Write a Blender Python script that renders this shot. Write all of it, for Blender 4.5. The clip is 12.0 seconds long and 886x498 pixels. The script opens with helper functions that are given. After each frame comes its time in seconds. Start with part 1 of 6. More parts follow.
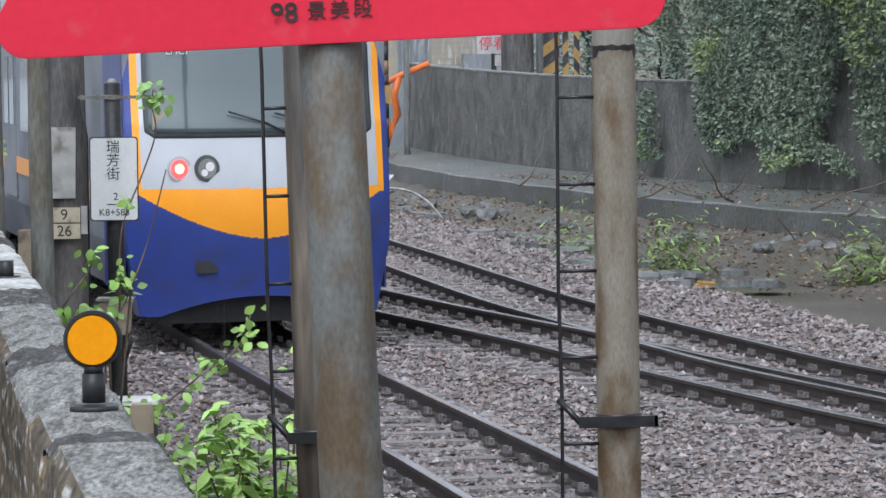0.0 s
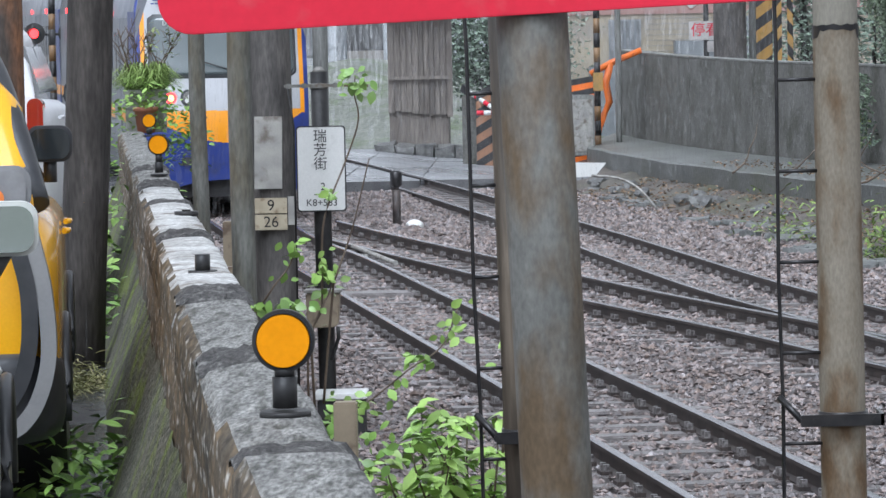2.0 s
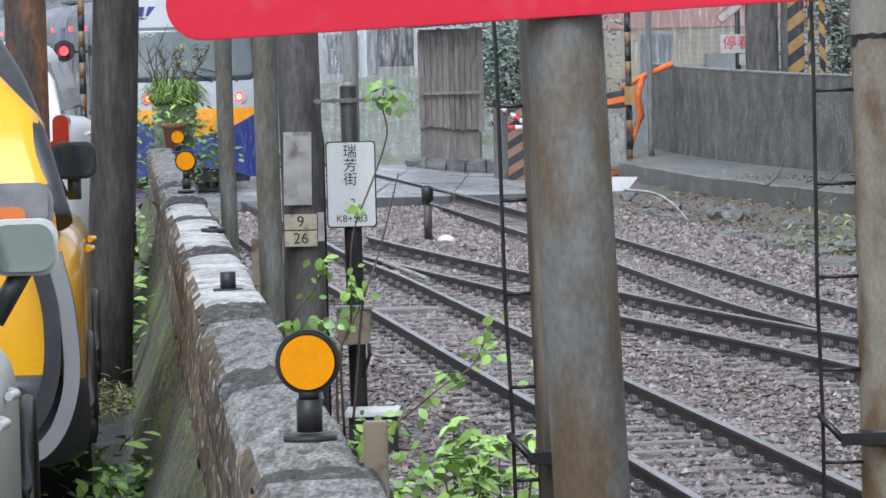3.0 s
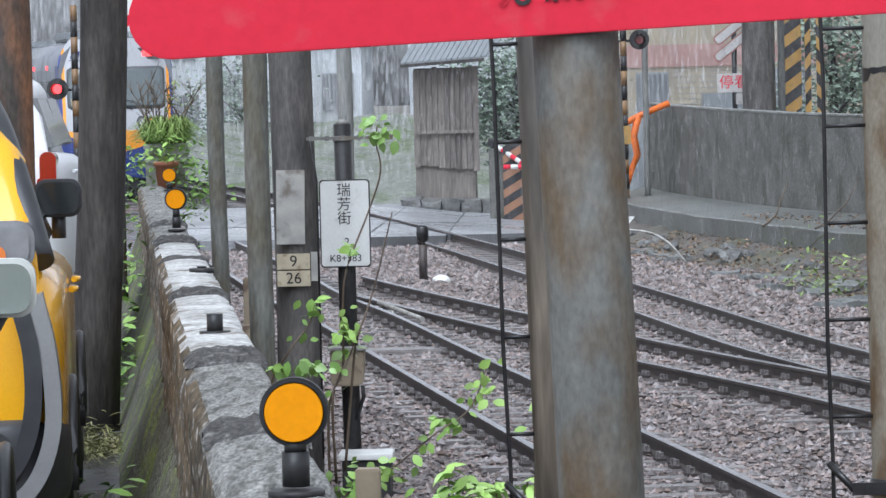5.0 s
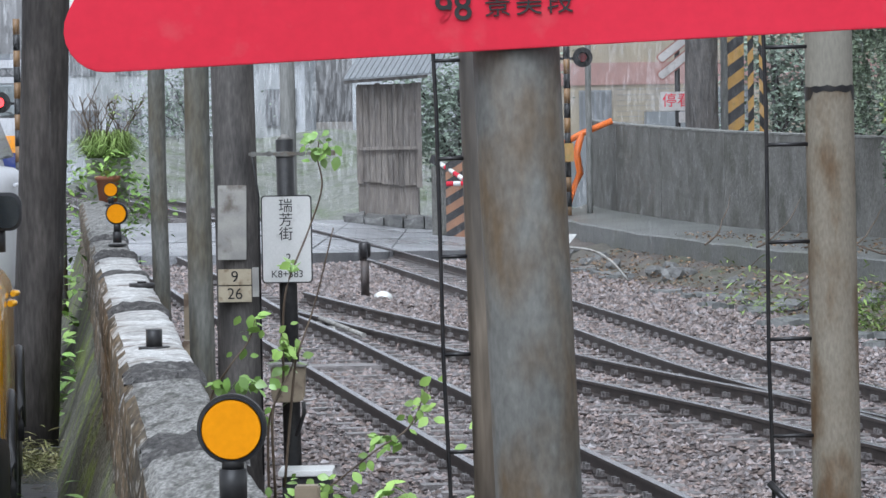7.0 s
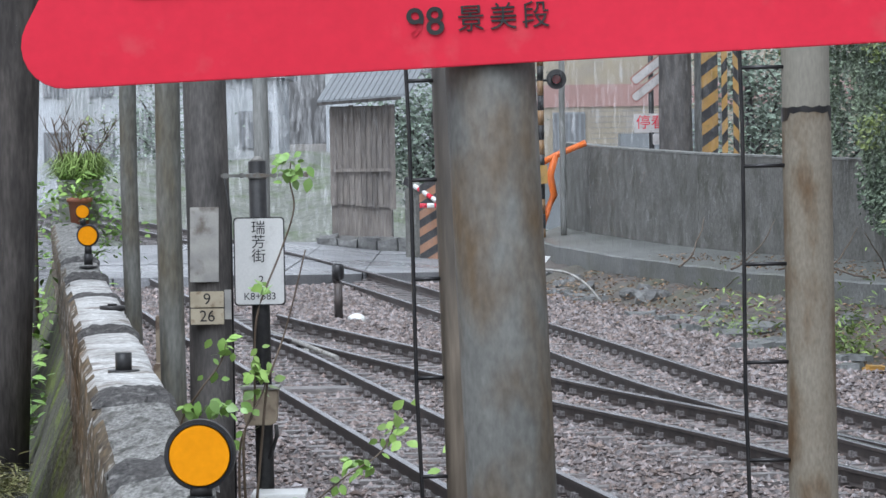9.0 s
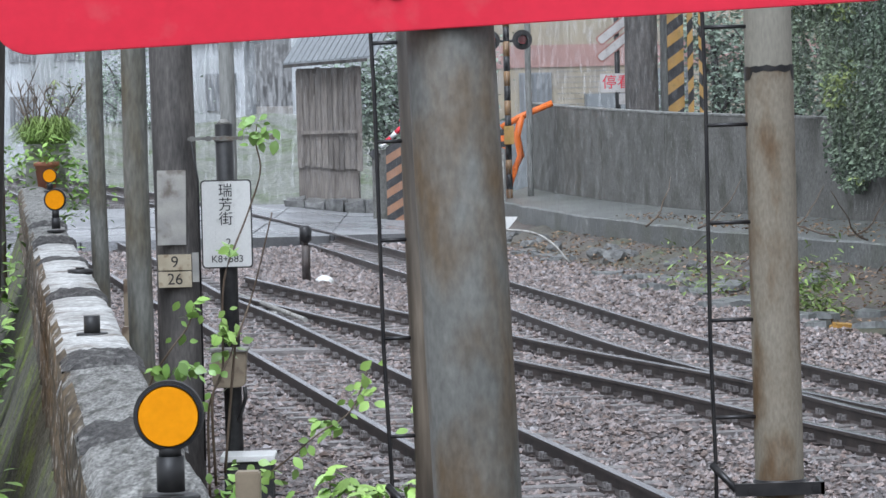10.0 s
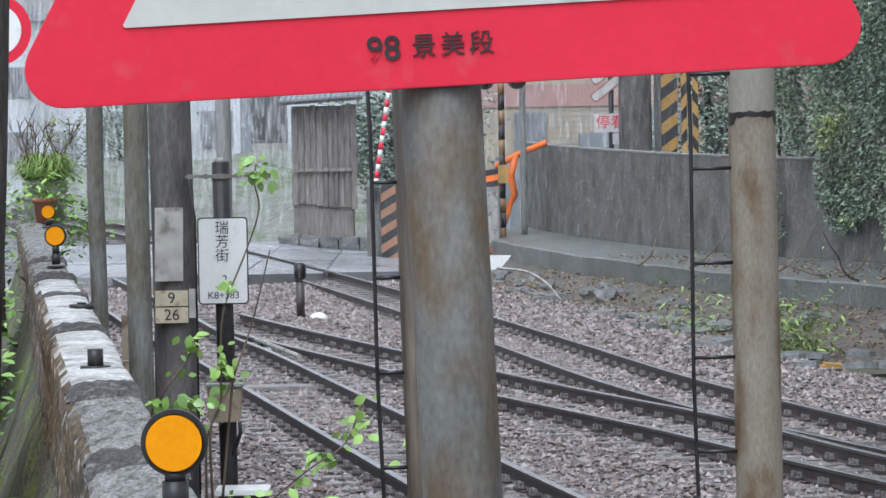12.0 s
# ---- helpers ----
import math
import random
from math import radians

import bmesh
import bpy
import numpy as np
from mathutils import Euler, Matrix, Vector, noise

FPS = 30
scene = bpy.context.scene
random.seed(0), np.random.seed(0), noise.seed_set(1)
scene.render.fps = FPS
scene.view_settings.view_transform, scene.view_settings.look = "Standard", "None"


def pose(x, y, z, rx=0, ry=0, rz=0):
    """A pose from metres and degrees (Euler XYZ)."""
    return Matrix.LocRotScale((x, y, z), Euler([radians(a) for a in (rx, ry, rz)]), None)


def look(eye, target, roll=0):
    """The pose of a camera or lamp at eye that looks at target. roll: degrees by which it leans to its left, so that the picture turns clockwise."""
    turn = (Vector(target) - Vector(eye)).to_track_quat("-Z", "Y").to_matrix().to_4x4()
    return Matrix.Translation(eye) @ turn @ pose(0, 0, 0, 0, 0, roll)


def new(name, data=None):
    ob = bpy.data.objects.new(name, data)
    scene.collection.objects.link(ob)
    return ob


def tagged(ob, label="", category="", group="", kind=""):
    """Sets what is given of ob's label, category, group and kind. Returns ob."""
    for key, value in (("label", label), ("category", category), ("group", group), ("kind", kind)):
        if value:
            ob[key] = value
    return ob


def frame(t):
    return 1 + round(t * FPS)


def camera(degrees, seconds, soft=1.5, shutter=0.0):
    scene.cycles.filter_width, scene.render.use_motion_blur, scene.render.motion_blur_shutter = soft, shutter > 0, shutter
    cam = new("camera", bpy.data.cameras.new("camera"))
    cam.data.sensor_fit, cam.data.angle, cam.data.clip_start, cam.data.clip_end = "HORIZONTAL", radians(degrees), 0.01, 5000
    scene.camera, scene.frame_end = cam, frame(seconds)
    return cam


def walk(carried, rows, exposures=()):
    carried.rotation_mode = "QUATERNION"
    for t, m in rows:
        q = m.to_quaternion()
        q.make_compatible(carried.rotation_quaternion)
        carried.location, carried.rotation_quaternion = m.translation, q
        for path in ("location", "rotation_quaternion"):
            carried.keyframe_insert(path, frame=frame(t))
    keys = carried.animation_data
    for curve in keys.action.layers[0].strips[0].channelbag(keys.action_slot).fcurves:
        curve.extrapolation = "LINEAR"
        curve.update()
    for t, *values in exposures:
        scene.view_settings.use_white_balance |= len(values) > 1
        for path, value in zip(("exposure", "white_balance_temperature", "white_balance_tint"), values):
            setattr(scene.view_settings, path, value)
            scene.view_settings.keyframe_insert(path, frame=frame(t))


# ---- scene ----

# ---------------------------------------------------------------- camera
cam = camera(14.143, 12.0, soft=1.5)


def aimed(x, y, z, yaw, pitch, roll):
    a, b = radians(yaw), radians(pitch)
    way = Vector((-math.sin(a) * math.cos(b), math.cos(a) * math.cos(b), math.sin(b)))
    return look((x, y, z), Vector((x, y, z)) + way, roll)


PATH = [
    (0, -0.022, -1.060, 2.938, -1.900, -3.140, -0.600),
    (0.5, -0.013, -0.750, 2.924, -0.590, -3.010, -0.560),
    (1, -0.012, -0.595, 2.920, 0.329, -3.042, -0.550),
    (1.5, -0.009, -0.547, 2.919, 0.964, -3.170, -1.084),
    (2, -0.009, -0.513, 2.918, 1.516, -3.276, -1.093),
    (2.5, -0.010, -0.353, 2.911, 1.863, -3.188, -1.190),
    (3, -0.011, -0.246, 2.906, 2.027, -3.019, -1.456),
    (5, -0.028, 0.204, 2.888, 1.933, -2.387, -1.355),
    (5.5, -0.027, 0.215, 2.888, 1.841, -2.420, -1.392),
    (6, -0.027, 0.229, 2.888, 1.663, -2.285, -1.241),
    (6.5, -0.026, 0.268, 2.887, 1.413, -2.150, -1.088),
    (7, -0.025, 0.246, 2.887, 1.002, -2.141, -0.959),
    (9, -0.025, 0.372, 2.883, 0.574, -1.794, -0.944),
    (9.5, -0.024, 0.375, 2.882, 0.284, -2.134, -1.088),
    (10, -0.019, 0.306, 2.884, 0.068, -2.426, -1.378),
    (10.5, -0.015, -0.090, 2.900, -0.053, -2.505, -1.464),
    (11, -0.015, -0.108, 2.900, -0.083, -2.317, -1.374),
    (11.5, -0.015, -0.091, 2.900, -0.123, -2.041, -1.181),
    (12, -0.015, -0.070, 2.899, -0.043, -1.818, -0.995),
]
walk(cam, [(row[0], aimed(*row[1:])) for row in PATH], exposures=[(0, 0.36, 5760, 10), (3, 0.40, 5760, 10), (6, 0.42, 5760, 10), (7, 0.35, 5760, 10), (9.5, 0.35, 5760, 10), (10.5, 0.42, 5760, 10), (12, 0.42, 5760, 10)])

# ---------------------------------------------------------------- world and light: overcast, raining
world = bpy.data.worlds.new("overcast")
scene.world = world
world.use_nodes = True
wn = world.node_tree.nodes
sky = wn.new("ShaderNodeTexSky")
sky.sky_type = "NISHITA"
sky.sun_disc = False
sky.sun_elevation, sky.sun_rotation = radians(55), radians(200)
sky.air_density, sky.dust_density = 1.0, 4.0
grey = wn.new("ShaderNodeHueSaturation")
grey.inputs["Saturation"].default_value = 0.0
world.node_tree.links.new(sky.outputs[0], grey.inputs["Color"])
world.node_tree.links.new(grey.outputs[0], wn["Background"].inputs["Color"])
wn["Background"].inputs["Strength"].default_value = 0.17

sun = new("sun", bpy.data.lights.new("sun", "SUN"))
sun.data.energy, sun.data.angle, sun.data.color = 0.9, radians(40), (0.94, 0.97, 1.0)
sun.matrix_world = look((0, 0, 50), (8, 24, 0))


# ---------------------------------------------------------------- materials
def mat(name, a, b=None, scale=8.0, rough=0.6, metal=0.0, bump=0.0, fine=60.0, wear=None, wear_amount=0.5, wear_scale=2.0,
        stretch=(1, 1, 1), glow=0.0, vary=0.0, coat=0.0, island=False, rough2=None, grain=None):
    """Two tones mixed by broad noise, a wear colour by a second one, and a fine bump."""
    m = bpy.data.materials.new(name)
    m.use_nodes = True
    nt = m.node_tree
    n, link = nt.nodes, nt.links.new
    bs = n["Principled BSDF"]
    bs.inputs["Roughness"].default_value, bs.inputs["Metallic"].default_value = rough, metal
    bs.inputs["Coat Weight"].default_value = coat
    bs.inputs["Coat Roughness"].default_value = 0.08
    co = n.new("ShaderNodeTexCoord")
    mp = n.new("ShaderNodeMapping")
    mp.inputs["Scale"].default_value = stretch
    link(co.outputs["Object"], mp.inputs["Vector"])

    def cloud(s, detail=5.0):
        t = n.new("ShaderNodeTexNoise")
        t.inputs["Scale"].default_value, t.inputs["Detail"].default_value = s, detail
        link(mp.outputs[0], t.inputs["Vector"])
        return t.outputs["Fac"]

    def ramp(fac, lo, hi):
        r = n.new("ShaderNodeMapRange")
        r.inputs["From Min"].default_value, r.inputs["From Max"].default_value = lo, hi
        link(fac, r.inputs["Value"])
        return r.outputs[0]

    def mix(fac, c, d):
        x = n.new("ShaderNodeMix")
        x.data_type = "RGBA"
        link(fac, x.inputs["Factor"])
        for sock, v in ((x.inputs["A"], c), (x.inputs["B"], d)):
            if isinstance(v, tuple):
                sock.default_value = (*v, 1)
            else:
                link(v, sock)
        return x.outputs["Result"]

    if b is None:
        b = tuple(v * 0.8 for v in a)
    broad = cloud(scale)
    col = mix(ramp(broad, 0.35, 0.65), a, b)
    if wear:
        col = mix(ramp(cloud(wear_scale, 8.0), 0.62 - 0.25 * wear_amount, 0.72 - 0.12 * wear_amount), col, wear)
    grain = (0.3 if bump else 0.04) if grain is None else grain
    if grain:
        hs = n.new("ShaderNodeHueSaturation")
        speck = ramp(cloud(fine * 1.4, 3.0), 0.3, 0.7)
        r = speck.node
        r.inputs["To Min"].default_value, r.inputs["To Max"].default_value = 1 - grain, 1 + grain
        link(speck, hs.inputs["Value"])
        link(col, hs.inputs["Color"])
        col = hs.outputs[0]
    if vary:
        if island:
            rnd = n.new("ShaderNodeNewGeometry").outputs["Random Per Island"]
        else:
            rnd = n.new("ShaderNodeObjectInfo").outputs["Random"]
        hs = n.new("ShaderNodeHueSaturation")
        link(ramp(rnd, 0, 1), hs.inputs["Value"])
        r = hs.inputs["Value"].links[0].from_node
        r.inputs["To Min"].default_value, r.inputs["To Max"].default_value = 1 - vary, 1 + vary
        link(col, hs.inputs["Color"])
        col = hs.outputs[0]
    link(col, bs.inputs["Base Color"])
    if rough2 is not None:
        r = n.new("ShaderNodeMapRange")
        r.inputs["From Min"].default_value, r.inputs["From Max"].default_value = 0.4, 0.6
        r.inputs["To Min"].default_value, r.inputs["To Max"].default_value = rough, rough2
        link(cloud(scale * 0.6), r.inputs["Value"])
        link(r.outputs[0], bs.inputs["Roughness"])
    if bump:
        bp = n.new("ShaderNodeBump")
        bp.inputs["Strength"].default_value, bp.inputs["Distance"].default_value = 0.8, bump
        link(cloud(fine, 6.0), bp.inputs["Height"])
        link(bp.outputs[0], bs.inputs["Normal"])
    if glow:
        bs.inputs["Emission Color"].default_value = (*a, 1)
        bs.inputs["Emission Strength"].default_value = glow
    return m


M = {}
M["earth"] = mat("wet_earth", (0.072, 0.061, 0.051), (0.112, 0.096, 0.082), 0.6, 0.55, bump=0.03, fine=9, wear=(0.07, 0.075, 0.04), wear_scale=0.25)
M["ballast"] = mat("ballast_bed", (0.12, 0.105, 0.10), (0.20, 0.178, 0.175), 9, 0.45, bump=0.04, fine=22, wear=(0.10, 0.085, 0.075), wear_scale=1.2)
M["stone"] = mat("ballast_stone", (0.215, 0.162, 0.142), (0.19, 0.178, 0.182), 11, 0.4, bump=0.004, fine=60, vary=0.6, island=True, wear=(0.14, 0.105, 0.088), wear_scale=5, wear_amount=0.5)
M["sleeper"] = mat("wet_timber_sleeper", (0.13, 0.118, 0.113), (0.22, 0.203, 0.198), 4, 0.33, bump=0.01, fine=20, stretch=(1, 6, 6), vary=0.25)
M["rail"] = mat("rusty_rail_web", (0.042, 0.035, 0.033), (0.078, 0.062, 0.055), 6, 0.5, 0.2, bump=0.003, fine=60)
M["railtop"] = mat("worn_rail_head", (0.26, 0.26, 0.275), (0.40, 0.40, 0.42), 1.2, 0.24, 0.8)
M["clip"] = mat("rail_fastener", (0.13, 0.12, 0.117), (0.42, 0.40, 0.395), 40, 0.3, 0.6)
M["asphalt"] = mat("wet_asphalt", (0.045, 0.046, 0.05), (0.075, 0.076, 0.08), 1.5, 0.09, bump=0.003, fine=90, rough2=0.4)
M["deck"] = mat("wet_crossing_deck", (0.20, 0.205, 0.215), (0.30, 0.305, 0.315), 0.5, 0.22, bump=0.004, fine=30, rough2=0.45)
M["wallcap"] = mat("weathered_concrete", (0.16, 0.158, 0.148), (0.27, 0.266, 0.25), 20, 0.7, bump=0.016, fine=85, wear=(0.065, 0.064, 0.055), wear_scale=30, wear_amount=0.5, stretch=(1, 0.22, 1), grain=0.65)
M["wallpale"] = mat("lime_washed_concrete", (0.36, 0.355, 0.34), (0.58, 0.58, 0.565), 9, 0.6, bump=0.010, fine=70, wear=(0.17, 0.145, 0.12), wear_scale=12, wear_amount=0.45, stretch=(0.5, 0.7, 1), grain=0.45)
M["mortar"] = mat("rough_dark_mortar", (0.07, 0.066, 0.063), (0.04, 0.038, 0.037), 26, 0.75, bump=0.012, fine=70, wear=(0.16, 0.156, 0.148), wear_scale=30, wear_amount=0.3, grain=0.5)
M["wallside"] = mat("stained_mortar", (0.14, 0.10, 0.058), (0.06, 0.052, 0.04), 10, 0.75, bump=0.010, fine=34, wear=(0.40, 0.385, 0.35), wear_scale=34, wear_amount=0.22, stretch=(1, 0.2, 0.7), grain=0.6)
M["moss"] = mat("mossy_skirt", (0.125, 0.12, 0.092), (0.075, 0.076, 0.055), 5, 0.8, bump=0.03, fine=26, wear=(0.15, 0.19, 0.038), wear_scale=3.1, wear_amount=0.5, stretch=(0.6, 1, 1.4), grain=0.55)
M["retain"] = mat("damp_retaining_concrete", (0.108, 0.106, 0.096), (0.148, 0.146, 0.134), 1.4, 0.75, bump=0.014, fine=12, wear=(0.078, 0.078, 0.064), wear_scale=1.6, wear_amount=0.6, stretch=(1, 1, 0.8), grain=0.25)
M["ledge"] = mat("ledge_concrete", (0.095, 0.10, 0.095), (0.15, 0.155, 0.145), 0.8, 0.4, bump=0.012, fine=12, wear=(0.10, 0.105, 0.085), wear_scale=0.7)
M["galv"] = mat("galvanised_steel", (0.168, 0.167, 0.154), (0.10, 0.099, 0.091), 16, 0.7, 0.0, bump=0.001, fine=120, wear=(0.10, 0.071, 0.042), wear_scale=13, wear_amount=0.72, stretch=(1, 1, 0.5), grain=0.18)
M["mastpale"] = mat("pale_weathered_pole", (0.26, 0.245, 0.205), (0.21, 0.195, 0.16), 6, 0.65, bump=0.0008, fine=90, stretch=(1, 1, 0.3), grain=0.12)
M["mast"] = mat("rust_streaked_pole", (0.225, 0.20, 0.158), (0.17, 0.14, 0.10), 10, 0.65, 0.0, bump=0.0008, fine=90, wear=(0.115, 0.074, 0.04), wear_scale=10, wear_amount=0.6, stretch=(1, 1, 0.4), grain=0.16)
M["mastdark"] = mat("dark_rusted_pole", (0.09, 0.075, 0.06), (0.24, 0.20, 0.155), 8, 0.5, 0.1, bump=0.002, fine=30, wear=(0.03, 0.027, 0.025), wear_scale=6, wear_amount=0.8, stretch=(1, 1, 0.12))
M["iron"] = mat("black_wet_iron", (0.018, 0.018, 0.02), (0.035, 0.033, 0.033), 20, 0.3, 0.3)
M["wood"] = mat("dark_wet_pole_timber", (0.042, 0.038, 0.035), (0.08, 0.072, 0.066), 12, 0.6, bump=0.010, fine=42, stretch=(1, 1, 0.2), wear=(0.032, 0.029, 0.028), wear_scale=5)
M["greywood"] = mat("weathered_dark_timber", (0.062, 0.057, 0.053), (0.115, 0.105, 0.097), 9, 0.65, bump=0.008, fine=45, stretch=(1, 1, 0.22), wear=(0.04, 0.037, 0.035), wear_scale=6, wear_amount=0.5)
M["rustpole"] = mat("flaking_rusty_pole", (0.24, 0.11, 0.05), (0.10, 0.06, 0.04), 7, 0.7, bump=0.006, fine=40, wear=(0.045, 0.038, 0.034), wear_scale=5, wear_amount=0.85, stretch=(1, 1, 0.35), grain=0.4)
M["concpole"] = mat("grey_green_post", (0.17, 0.175, 0.165), (0.25, 0.25, 0.235), 5, 0.6, bump=0.004, fine=30, wear=(0.10, 0.10, 0.085), wear_scale=3, stretch=(1, 1, 0.12))
M["mossypost"] = mat("dark_mossy_post", (0.10, 0.102, 0.09), (0.145, 0.145, 0.13), 9, 0.65, bump=0.004, fine=50, wear=(0.09, 0.078, 0.052), wear_scale=8, stretch=(1, 1, 0.25))
M["rustorange"] = mat("faded_guard_orange", (0.30, 0.155, 0.085), (0.24, 0.13, 0.08), 4, 0.6)
M["red"] = mat("red_sign_sheet", (0.66, 0.026, 0.055), (0.61, 0.022, 0.046), 5, 0.45, wear=(0.62, 0.05, 0.07), wear_scale=22, wear_amount=0.12)
M["white"] = mat("white_sign_sheet", (0.74, 0.74, 0.715), (0.69, 0.695, 0.67), 5, 0.4, wear=(0.55, 0.55, 0.52), wear_scale=8, wear_amount=0.12)
M["dimwhite"] = mat("weathered_white_board", (0.50, 0.48, 0.465), (0.44, 0.42, 0.405), 4, 0.5, wear=(0.33, 0.3, 0.28), wear_scale=6, wear_amount=0.3)
M["bladeedge"] = mat("dull_red_edge", (0.30, 0.14, 0.11), (0.24, 0.11, 0.09), 4, 0.5)
M["signfield"] = mat("aged_white_sheet", (0.50, 0.50, 0.455), (0.45, 0.45, 0.41), 9, 0.5, wear=(0.34, 0.34, 0.30), wear_scale=14, wear_amount=0.15)
M["black"] = mat("black_paint", (0.02, 0.02, 0.021), (0.036, 0.035, 0.034), 20, 0.4)
M["orange"] = mat("amber_reflector", (0.76, 0.285, 0.0), (0.72, 0.265, 0.0), 30, 0.5)
M["cream"] = mat("cream_enamel", (0.42, 0.37, 0.27), (0.34, 0.295, 0.21), 8, 0.45, wear=(0.22, 0.17, 0.11), wear_scale=14, wear_amount=0.3)
M["alu"] = mat("weathered_aluminium_plate", (0.36, 0.35, 0.32), (0.26, 0.255, 0.24), 7, 0.5, 0.2, wear=(0.15, 0.13, 0.11), wear_scale=8, wear_amount=0.4)
M["boxpaint"] = mat("beige_box_paint", (0.33, 0.27, 0.19), (0.25, 0.205, 0.145), 6, 0.5, wear=(0.14, 0.10, 0.07), wear_scale=9, wear_amount=0.3)
M["leaf"] = mat("bright_leaf", (0.40, 0.56, 0.16), (0.27, 0.44, 0.10), 3, 0.35, vary=0.35, island=True)
M["vine"] = mat("vine_leaf", (0.29, 0.44, 0.11), (0.17, 0.31, 0.07), 3, 0.35, vary=0.4, island=True)
M["ivy"] = mat("ivy_leaf", (0.105, 0.145, 0.10), (0.185, 0.23, 0.15), 0.9, 0.6, vary=0.6, island=True)
M["ivylite"] = mat("pale_ivy_leaf", (0.26, 0.31, 0.10), (0.19, 0.25, 0.10), 2, 0.5, vary=0.35, island=True)
M["grass"] = mat("grass_blade", (0.15, 0.235, 0.055), (0.23, 0.30, 0.085), 3, 0.45, vary=0.4, island=True)
M["drygrass"] = mat("dry_grass", (0.25, 0.22, 0.11), (0.17, 0.18, 0.06), 3, 0.6, vary=0.4, island=True)
M["stem"] = mat("woody_stem", (0.08, 0.056, 0.04), (0.12, 0.088, 0.058), 9, 0.6)
M["deadleaf"] = mat("dead_leaf", (0.16, 0.10, 0.06), (0.24, 0.16, 0.09), 2, 0.5, vary=0.5, island=True)
M["yellow"] = mat("taxi_yellow_paint", (0.83, 0.42, 0.005), (0.80, 0.39, 0.004), 3, 0.25, coat=0.8)
M["vanwhite"] = mat("white_car_paint", (0.76, 0.77, 0.79), (0.72, 0.73, 0.75), 3, 0.55)
M["cargrey"] = mat("silver_grey_car_paint", (0.58, 0.59, 0.56), (0.52, 0.53, 0.50), 3, 0.5, 0.0)
M["rubber"] = mat("tyre_rubber", (0.015, 0.015, 0.016), (0.025, 0.024, 0.024), 20, 0.6)
M["plastic"] = mat("dark_grey_plastic", (0.03, 0.032, 0.036), (0.045, 0.046, 0.05), 12, 0.4)
M["bumper"] = mat("grey_bumper_plastic", (0.25, 0.25, 0.25), (0.21, 0.21, 0.215), 5, 0.35)
M["glass"] = mat("dark_tinted_glass", (0.02, 0.025, 0.028), (0.028, 0.032, 0.036), 3, 0.04, coat=1.0)
M["mirror"] = mat("mirror_glass", (0.55, 0.62, 0.58), (0.52, 0.6, 0.56), 3, 0.05, 1.0)
M["chrome"] = mat("lamp_chrome", (0.7, 0.7, 0.7), (0.6, 0.6, 0.6), 9, 0.15, 1.0)
M["clearlamp"] = mat("clear_tail_lens", (0.34, 0.35, 0.36), (0.5, 0.5, 0.52), 9, 0.1, 0.6, coat=1)
M["amberlens"] = mat("amber_lens", (0.75, 0.22, 0.05), (0.7, 0.2, 0.05), 9, 0.15, coat=1)
M["redlens"] = mat("dark_red_lens", (0.30, 0.012, 0.012), (0.25, 0.01, 0.01), 9, 0.12, coat=1)
M["redlit"] = mat("lit_red_lamp", (1.0, 0.03, 0.03), (1.0, 0.03, 0.03), 9, 0.3, glow=4.0)
M["redcore"] = mat("lit_lamp_core", (1.0, 0.42, 0.10), (1.0, 0.42, 0.1), 9, 0.3, glow=6.0)
M["tsilver"] = mat("train_silver", (0.50, 0.51, 0.53), (0.45, 0.46, 0.48), 1.5, 0.38, 0.15)
M["tside"] = mat("train_side_grey", (0.24, 0.25, 0.275), (0.19, 0.20, 0.225), 1.2, 0.4, 0.1, wear=(0.13, 0.135, 0.15), wear_scale=1.0)
M["tblue"] = mat("train_blue", (0.035, 0.06, 0.27), (0.03, 0.05, 0.22), 2, 0.35, coat=0.3, wear=(0.035, 0.05, 0.17), wear_scale=3)
M["torange"] = mat("train_orange", (0.93, 0.36, 0.012), (0.88, 0.33, 0.01), 2, 0.35, coat=0.3)
M["tglass"] = mat("train_windscreen", (0.085, 0.11, 0.115), (0.10, 0.125, 0.13), 1.0, 0.06, coat=1)
M["tunder"] = mat("train_underframe", (0.02, 0.02, 0.022), (0.035, 0.034, 0.034), 6, 0.6)
M["trim"] = mat("grey_rubber_trim", (0.06, 0.065, 0.07), (0.08, 0.085, 0.09), 6, 0.5)
M["hazorange"] = mat("safety_orange", (0.85, 0.19, 0.025), (0.78, 0.17, 0.02), 4, 0.45)
M["hazyellow"] = mat("hazard_yellow", (0.38, 0.22, 0.055), (0.30, 0.175, 0.05), 3, 0.5, wear=(0.25, 0.17, 0.04), wear_scale=6, wear_amount=0.3)
M["brick_pink"] = mat("pink_facade_tile", (0.35, 0.215, 0.19), (0.31, 0.19, 0.17), 2, 0.5)
M["beige"] = mat("beige_facade_tile", (0.345, 0.295, 0.215), (0.30, 0.26, 0.195), 1.2, 0.5, wear=(0.28, 0.25, 0.21), wear_scale=0.8)
M["planks"] = mat("weathered_grey_boards", (0.115, 0.10, 0.088), (0.17, 0.15, 0.132), 3, 0.7, bump=0.008, fine=20, stretch=(1, 1, 0.1), vary=0.25)
# far house walls: distance haze is put into the pale bluish colour
M["farwall"] = mat("haze_paled_render", (0.52, 0.55, 0.575), (0.45, 0.48, 0.505), 0.2, 0.7, wear=(0.32, 0.34, 0.34), wear_scale=0.3)
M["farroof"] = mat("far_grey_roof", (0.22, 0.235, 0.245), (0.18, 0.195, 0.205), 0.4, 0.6)
